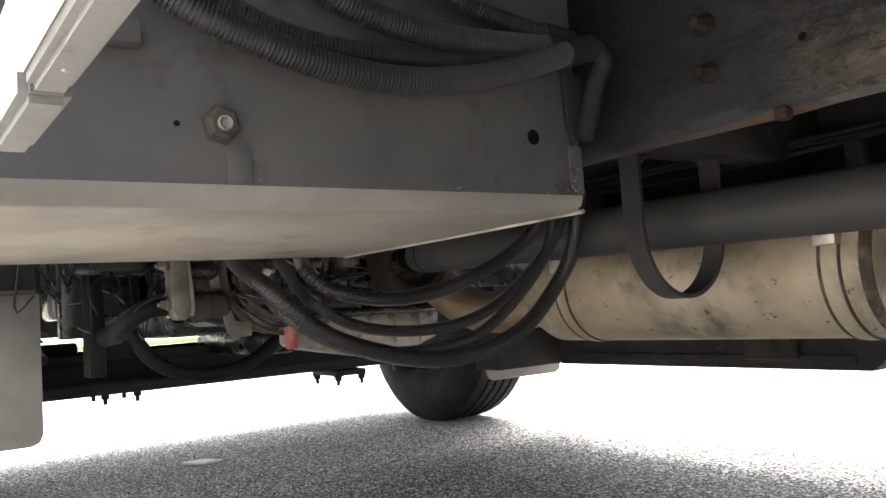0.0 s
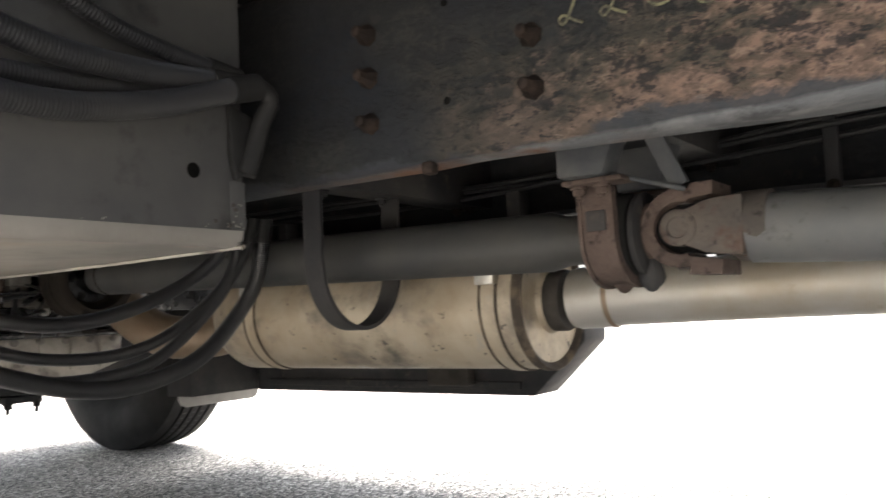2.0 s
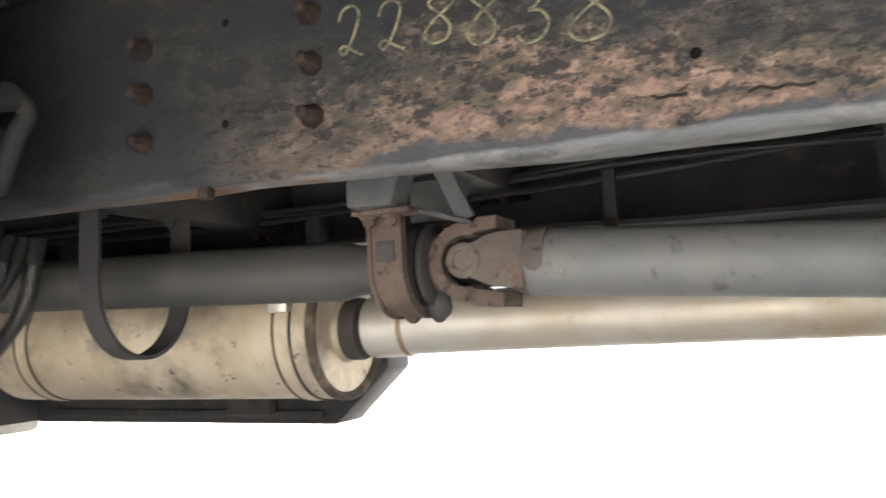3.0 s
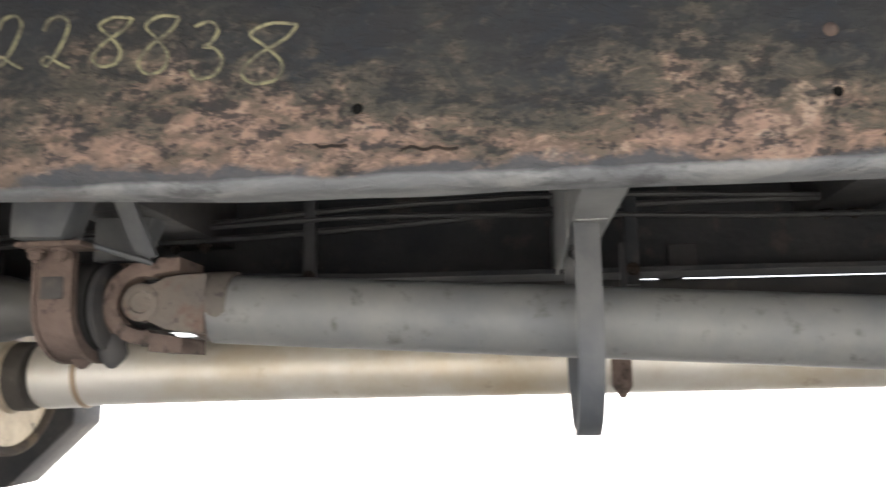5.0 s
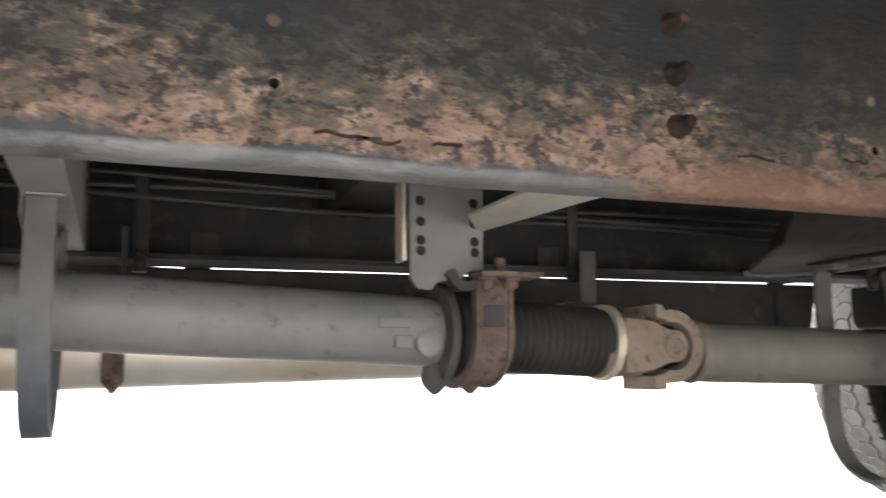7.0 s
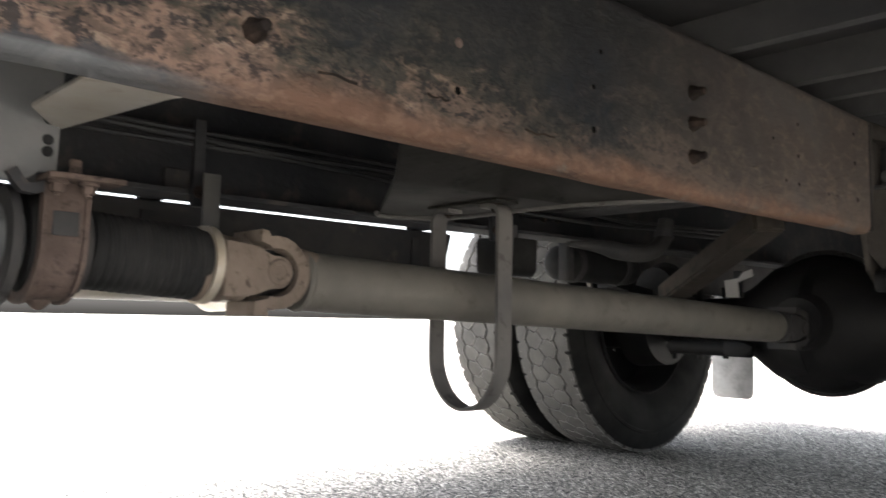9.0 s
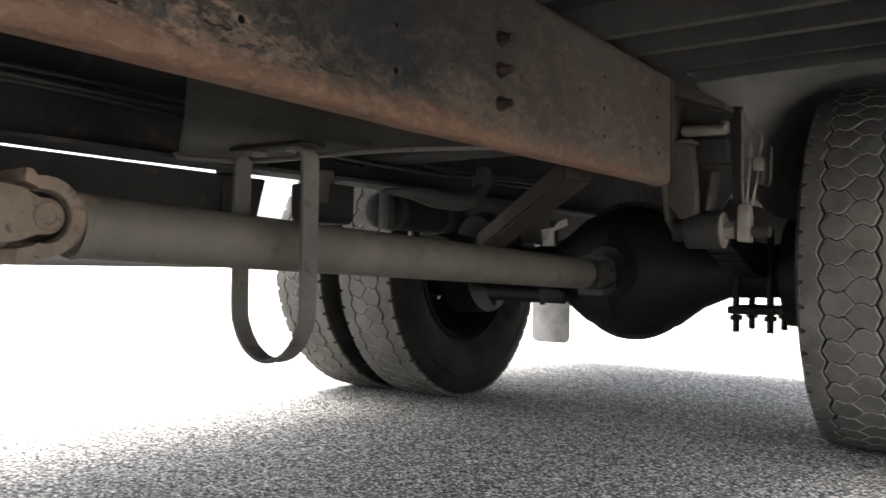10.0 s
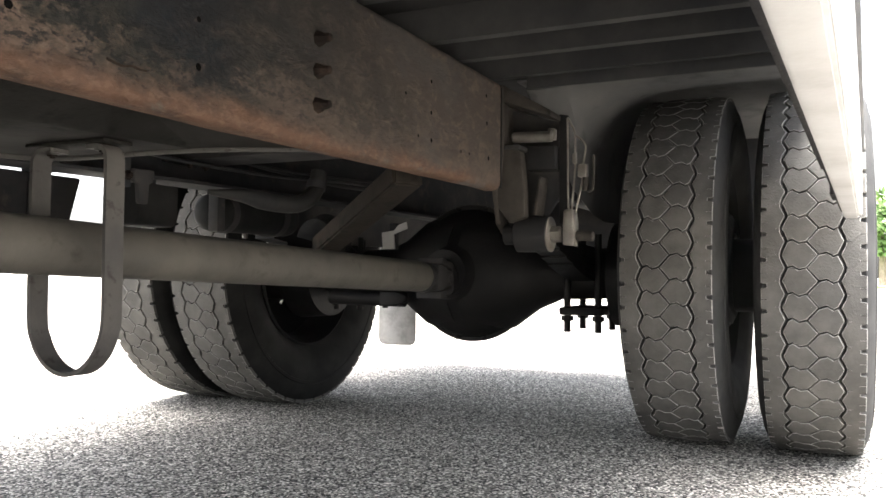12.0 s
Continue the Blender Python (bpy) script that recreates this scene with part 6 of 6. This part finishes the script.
        part("wire", tube(smooth_path(pts, 0.02), rnd.uniform(0.003, 0.006), 8), HOSE if k % 3 else SHINYBLACK, g)


def build_engine():
    e = thing("engine", "dark greasy engine block with a cylindrical starter motor", "engine")
    x = -1.95
    part("block", block(-3.7, -2.5, 0.90, 1.80, 0.482, 1.0, 0.03), SHINYBLACK, e)
    part("sump", block(-3.3, -2.6, 1.24, 1.36, 0.40, 0.481, 0.02), SHINYBLACK, e)
    part("bell_housing", block(-2.52, -2.06, 0.88, 1.66, 0.510, 0.99, 0.05), SHINYBLACK, e)
    for w, r, m in ((0.0, 0.168, CAST), (0.022, 0.150, SHINYBLACK), (0.034, 0.138, CAST)):
        part("flywheel_ring", lathe([(w, r - 0.011), (w, r), (w + 0.02, r + 0.002), (w + 0.03, r - 0.003), (w + 0.03, r - 0.011)], (x - 0.07, 1.066, 0.645), (x + 1, 1.066, 0.645), 56, close=True), m, e, "rusty brown bell housing ring" if m is CAST else "")
    part("bell_face", lathe([(0, 0.15), (0.03, 0.148), (0.045, 0.10), (0.05, 0)], (x - 0.08, 1.066, 0.645), (x + 1, 1.066, 0.645), 48), SHINYBLACK, e)
    for k in range(10):
        a = 2 * math.pi * k / 10 + 0.2
        part("face_bolt", bolt((x - 0.03, 1.066 + 0.118 * math.cos(a), 0.645 + 0.118 * math.sin(a)), (1, 0, 0), 0.008, 0.008, 0.002), GRIME if k % 3 else BARE, e)
    part("starter_plate", solid([(0.757, 0.72), (0.797, 0.72), (0.808, 0.56), (0.803, 0.540), (0.790, 0.530), (0.772, 0.533), (0.760, 0.555), (0.760, 0.63)], "x", x - 0.06, x, 0.006), BARE, e, "pale cast end plate")
    part("plate_edge", solid([(0.795, 0.72), (0.801, 0.72), (0.812, 0.56), (0.807, 0.538), (0.801, 0.541), (0.804, 0.56)], "x", x - 0.05, x + 0.006, 0.002), OILPAN, e)
    part("starter_body", lathe([(0, 0.030), (0.006, 0.033), (0.080, 0.033), (0.088, 0.026)], (x - 0.03, 0.812, 0.562), (x - 0.03, 2, 0.560), 30), HANGER, e)
    part("starter_band", lathe([(0.040, 0.0345), (0.044, 0.0345), (0.044, 0.033), (0.040, 0.033)], (x - 0.03, 0.812, 0.562), (x - 0.03, 2, 0.560), 30, close=True), GRIME, e)
    part("solenoid", lathe([(0, 0.024), (0.06, 0.024), (0.07, 0.016)], (x - 0.05, 0.815, 0.650), (x - 0.05, 2, 0.650), 24), SHINYBLACK, e)
    part("starter_bracket", solid([(0.880, 0.555), (0.905, 0.55), (0.915, 0.52), (0.955, 0.515), (0.955, 0.482), (0.905, 0.478), (0.892, 0.50)], "x", x - 0.02, x - 0.012, 0.002), BARE, e, "folded pale bracket")
    for y, z in ((0.752, 0.662), (0.755, 0.570)):
        part("plate_bolt", bolt((x - 0.02, y, z), (0, -1, 0), 0.011, 0.012, 0.008), BARE, e)
    part("heater_duct", tube(smooth_path([(x - 0.06, 0.762, 0.566), (x - 0.06, 0.725, 0.564), (x - 0.07, 0.690, 0.548), (x - 0.09, 0.670, 0.528), (x - 0.16, 0.668, 0.508), (x - 0.34, 0.672, 0.500)], 0.02), 0.024, 24), OILBLACK, e, "curved black heater duct")
    # grey strip laid on the duct as the light along its top
    part("duct_lit_top", ribbon([(x - 0.055, 0.765, 0.588), (x - 0.055, 0.735, 0.587), (x - 0.06, 0.705, 0.576), (x - 0.07, 0.682, 0.556)], 0.05, 0.004, (1, 0, 0), 0.015), HANGER, e)
    part("low_hose", tube(smooth_path([(x - 0.3, 0.72, 0.56), (x - 0.3, 0.768, 0.455), (x - 0.3, 0.838, 0.400), (x - 0.3, 0.93, 0.380), (x - 0.3, 1.03, 0.392), (x - 0.3, 1.12, 0.44), (x - 0.3, 1.20, 0.52)], 0.02), 0.020, 16), OILBLACK, e)
    part("mount", block(x - 0.38, x - 0.30, 0.632, 0.674, 0.40, 0.97, 0.006), OILBLACK, e)
    part("mount_arm", block(x - 0.36, x - 0.28, 0.592, 0.88, 0.66, 0.70, 0.008), SHINYBLACK, e)
    # plain block added as the dark backdrop beside the engine
    part("backdrop_block", block(-2.95, -2.70, 0.625, 0.88, 0.56, 0.95, 0.02), SHINYBLACK, e)
    part("frame_bracket", block(-2.62, -2.55, 0.62, 0.70, 0.50, 0.97, 0.006), SHINYBLACK, e)
    part("grey_bracket", block(x - 0.2, x - 0.17, 0.62, 0.74, 0.665, 0.74, 0.004), HANGER, e)
    # added sheet in place of dark machinery, hiding the bright gap
    part("side_filler", solid([(1.50, 0.90), (1.50, 0.62), (1.56, 0.575), (1.98, 0.575), (2.02, 0.62), (2.02, 0.90)], "x", -2.055, -2.047, 0.003), SHINYBLACK, e, "dark sheet standing in for machinery")
    part("drop_link", rod((-2.70, 0.52, 0.75), (-2.74, 0.49, 0.44), 0.014, 12), SHINYBLACK, e)
    part("drag_link", rod((-2.78, 0.40, 0.50), (-2.70, 0.60, 0.44), 0.016, 12), GRIME, e)
    rnd = random.Random(11)
    for k in range(16):
        y, z = rnd.uniform(0.50, 0.86), rnd.uniform(0.52, 0.70)
        pts = [(x - 0.27, y, z), (x - 0.25, y + rnd.uniform(-0.05, 0.05), z + rnd.uniform(-0.06, 0.06)), (x - 0.3, y + rnd.uniform(-0.05, 0.05), z + rnd.uniform(0.08, 0.2))]
        part("wire", tube(smooth_path(pts, 0.02), rnd.uniform(0.002, 0.004), 8), (HOSE, SHINYBLACK, CABLE)[k % 3], e)
    for k in range(10):
        y, z = rnd.uniform(0.36, 0.54), rnd.uniform(0.44, 0.53)
        pts = [(-2.68, y, z), (-2.66, y + rnd.uniform(0.01, 0.05), z + rnd.uniform(-0.03, 0.02)), (-2.70, y + rnd.uniform(0.05, 0.11), z - rnd.uniform(0.0, 0.05))]
        part("brake_line", tube(smooth_path(pts, 0.02), rnd.uniform(0.003, 0.006), 8), BARE if k % 2 else SHINYBLACK, e)


build_gearbox()
build_engine()


# ---- mud flaps, far side boxes ----
def build_flap(name, label, x, y0, y1, z0, z1, material):
    f = thing(name, label, "mud flap", group="mud flaps")
    r = 0.03
    pts = [(y0, z1), (y0, z0 + r), (y0 + r * 0.3, z0 + r * 0.3), (y0 + r, z0), (y1 - r, z0), (y1 - r * 0.3, z0 + r * 0.3), (y1, z0 + r), (y1, z1)]
    part("rubber_sheet", solid(pts, "x", x, x + 0.008, 0.002), material, f)
    return f


near_flap = build_flap("mud_flap", "grey rubber mud flap behind the front wheel", -2.45, 0.10, 0.55, 0.225, 0.63, FLAP)
part("mount_plate", block(-2.465, -2.43, 0.10, 0.54, 0.632, 0.80, 0.003), BOX, near_flap)
part("mount_edge", block(-2.4298, -2.424, 0.10, 0.54, 0.632, 0.641, 0.001), HEATED, near_flap, "rust-coloured lower edge")
far_flap = build_flap("mud_flap", "pale grey rubber mud flap behind the far rear wheel", 4.02, 2.02, 2.225, 0.145, 0.435, PALEFLAP)
part("mount_bar", block(3.99, 4.018, 1.66, 2.6, 0.415, 0.455, 0.004), DARK, far_flap)
part("mount_post", block(3.985, 4.02, 1.66, 1.72, 0.41, 0.709, 0.004), DARK, far_flap)


def build_far_step():
    s = thing("side_tank", "dark steel tank and step on the far side", "tank")
    part("tank_body", solid([(-2.25, 0.62), (-2.23, 0.285), (-1.092, 0.288), (-0.931, 0.438), (-0.931, 0.62)], "y", 2.22, 2.36, 0.008), DARK, s)
    part("underside_rail", block(-2.15, -1.13, 2.205, 2.219, 0.306, 0.328, 0.003), DARK, s)
    part("bracket", block(-1.42, -1.275, 2.16, 2.2035, 0.318, 0.380, 0.006), HANGER, s, "pale bracket under the muffler")
    part("strap", block(-1.75, -1.71, 1.73, 2.24, 0.58, 0.74, 0.004), DARK, s)
    fl = build_flap("mud_flap", "pale rubber mud flap behind the far front wheel", -2.39, 2.0, 2.36, 0.240, 0.33, FLAP)
    # dark sheet added to fill a bright gap beside the inlet pipe
    part("gap_filler", block(-2.38, -2.34, 1.60, 1.948, 0.365, 0.60, 0.004), DARK, fl)
    part("mount_plate", block(-2.38, -2.2485, 1.95, 2.45, 0.287, 0.60, 0.004), DARK, fl)
    b = thing("side_box", "long dark box hung along the far rail", "tool box")
    part("box_body", solid([(-0.45, 0.76), (-0.45, 0.60), (-0.14, 0.572), (1.885, 0.567), (1.925, 0.7112), (0.40, 0.7112), (-0.10, 0.731)], "y", 1.828, 2.33, 0.006), DARK, b)
    for x in (0.42, 1.08, 1.78):
        part("rib", block(x, x + 0.03, 1.820, 1.8275, 0.58, 0.69, 0.002), DARK, b)
        part("mount_arm", block(x, x + 0.05, 1.72, 1.85, 0.7122, 0.76, 0.003), DARK, b)
    r = thing("air_valve_box", "dark rounded air valve box under the far rail", "valve box")
    part("body", solid([(1.60, 0.690), (1.60, 0.610), (1.612, 0.595), (1.69, 0.595), (1.70, 0.61), (1.70, 0.690)], "x", 1.885, 2.005, 0.006), RUBBER, r)
    part("drop_bracket", solid([(1.855, 0.715), (1.915, 0.718), (1.912, 0.690), (1.900, 0.684), (1.897, 0.64), (1.872, 0.64), (1.868, 0.684), (1.858, 0.688)], "y", 1.585, 1.598, 0.003), DARK, r)
    part("bracket", block(1.92, 1.96, 1.625, 1.66, 0.688, 0.712, 0.003), DARK, r)
    c = thing("air_tank", "dark air tank hung inside the far rail", "air tank")
    part("shell", lathe([(0, 0.0), (0.004, 0.03), (0.02, 0.048), (0.04, 0.052), (0.36, 0.052), (0.38, 0.048), (0.396, 0.03), (0.40, 0)], (2.26, 1.76, 0.655), (3, 1.76, 0.655), 36), RUBBER, c)
    for x in (2.33, 2.56):
        part("tank_strap", lathe([(0, 0.0525), (0, 0.055), (0.025, 0.055), (0.025, 0.0525)], (x, 1.76, 0.655), (3, 1.76, 0.655), 36, close=True), DARK, c)
    part("drain_cock", rod((2.44, 1.76, 0.606), (2.44, 1.76, 0.590), 0.008, 12), BARE, c)
    part("mount_post", block(2.255, 2.285, 1.70, 1.735, 0.60, 0.72, 0.004), DARK, c)


build_far_step()


def build_hose_bend():
    h = thing("air_hose", "thick dark hose curving up beside the axle brace", "hose")
    path = smooth_path([(1.95, 1.46, 0.668), (2.06, 1.45, 0.668), (2.15, 1.45, 0.662), (2.25, 1.45, 0.664), (2.31, 1.45, 0.682), (2.345, 1.45, 0.712), (2.36, 1.45, 0.76)], 0.012)
    part("hose_tube", tube(path, [0.006 + 0.016 * min(1.0, k / 14) for k in range(len(path))], 16), GRIME, h)
    part("cuff", lathe([(0, 0.0225), (0, 0.026), (0.02, 0.026), (0.02, 0.0225)], (2.345, 1.45, 0.712), (2.362, 1.45, 0.77), 20, close=True), DARK, h)


build_hose_bend()


def build_scrap():
    bm = bmesh.new()
    outline = [(-3.15, 1.12), (-3.12, 1.19), (-3.07, 1.245), (-3.045, 1.22), (-3.05, 1.16), (-3.11, 1.11)]
    top = [bm.verts.new((x, y, 0.006 + 0.004 * (i % 2))) for i, (x, y) in enumerate(outline)]
    low = [bm.verts.new((x, y, 0.001)) for x, y in outline]
    bm.faces.new(top), bm.faces.new(low[::-1])
    n = len(top)
    for i in range(n):
        bm.faces.new((top[i], low[i], low[(i + 1) % n], top[(i + 1) % n]))
    tagged(part("paper_scrap", bm, PAPER), "small white scrap of paper on the asphalt", "litter")


build_scrap()
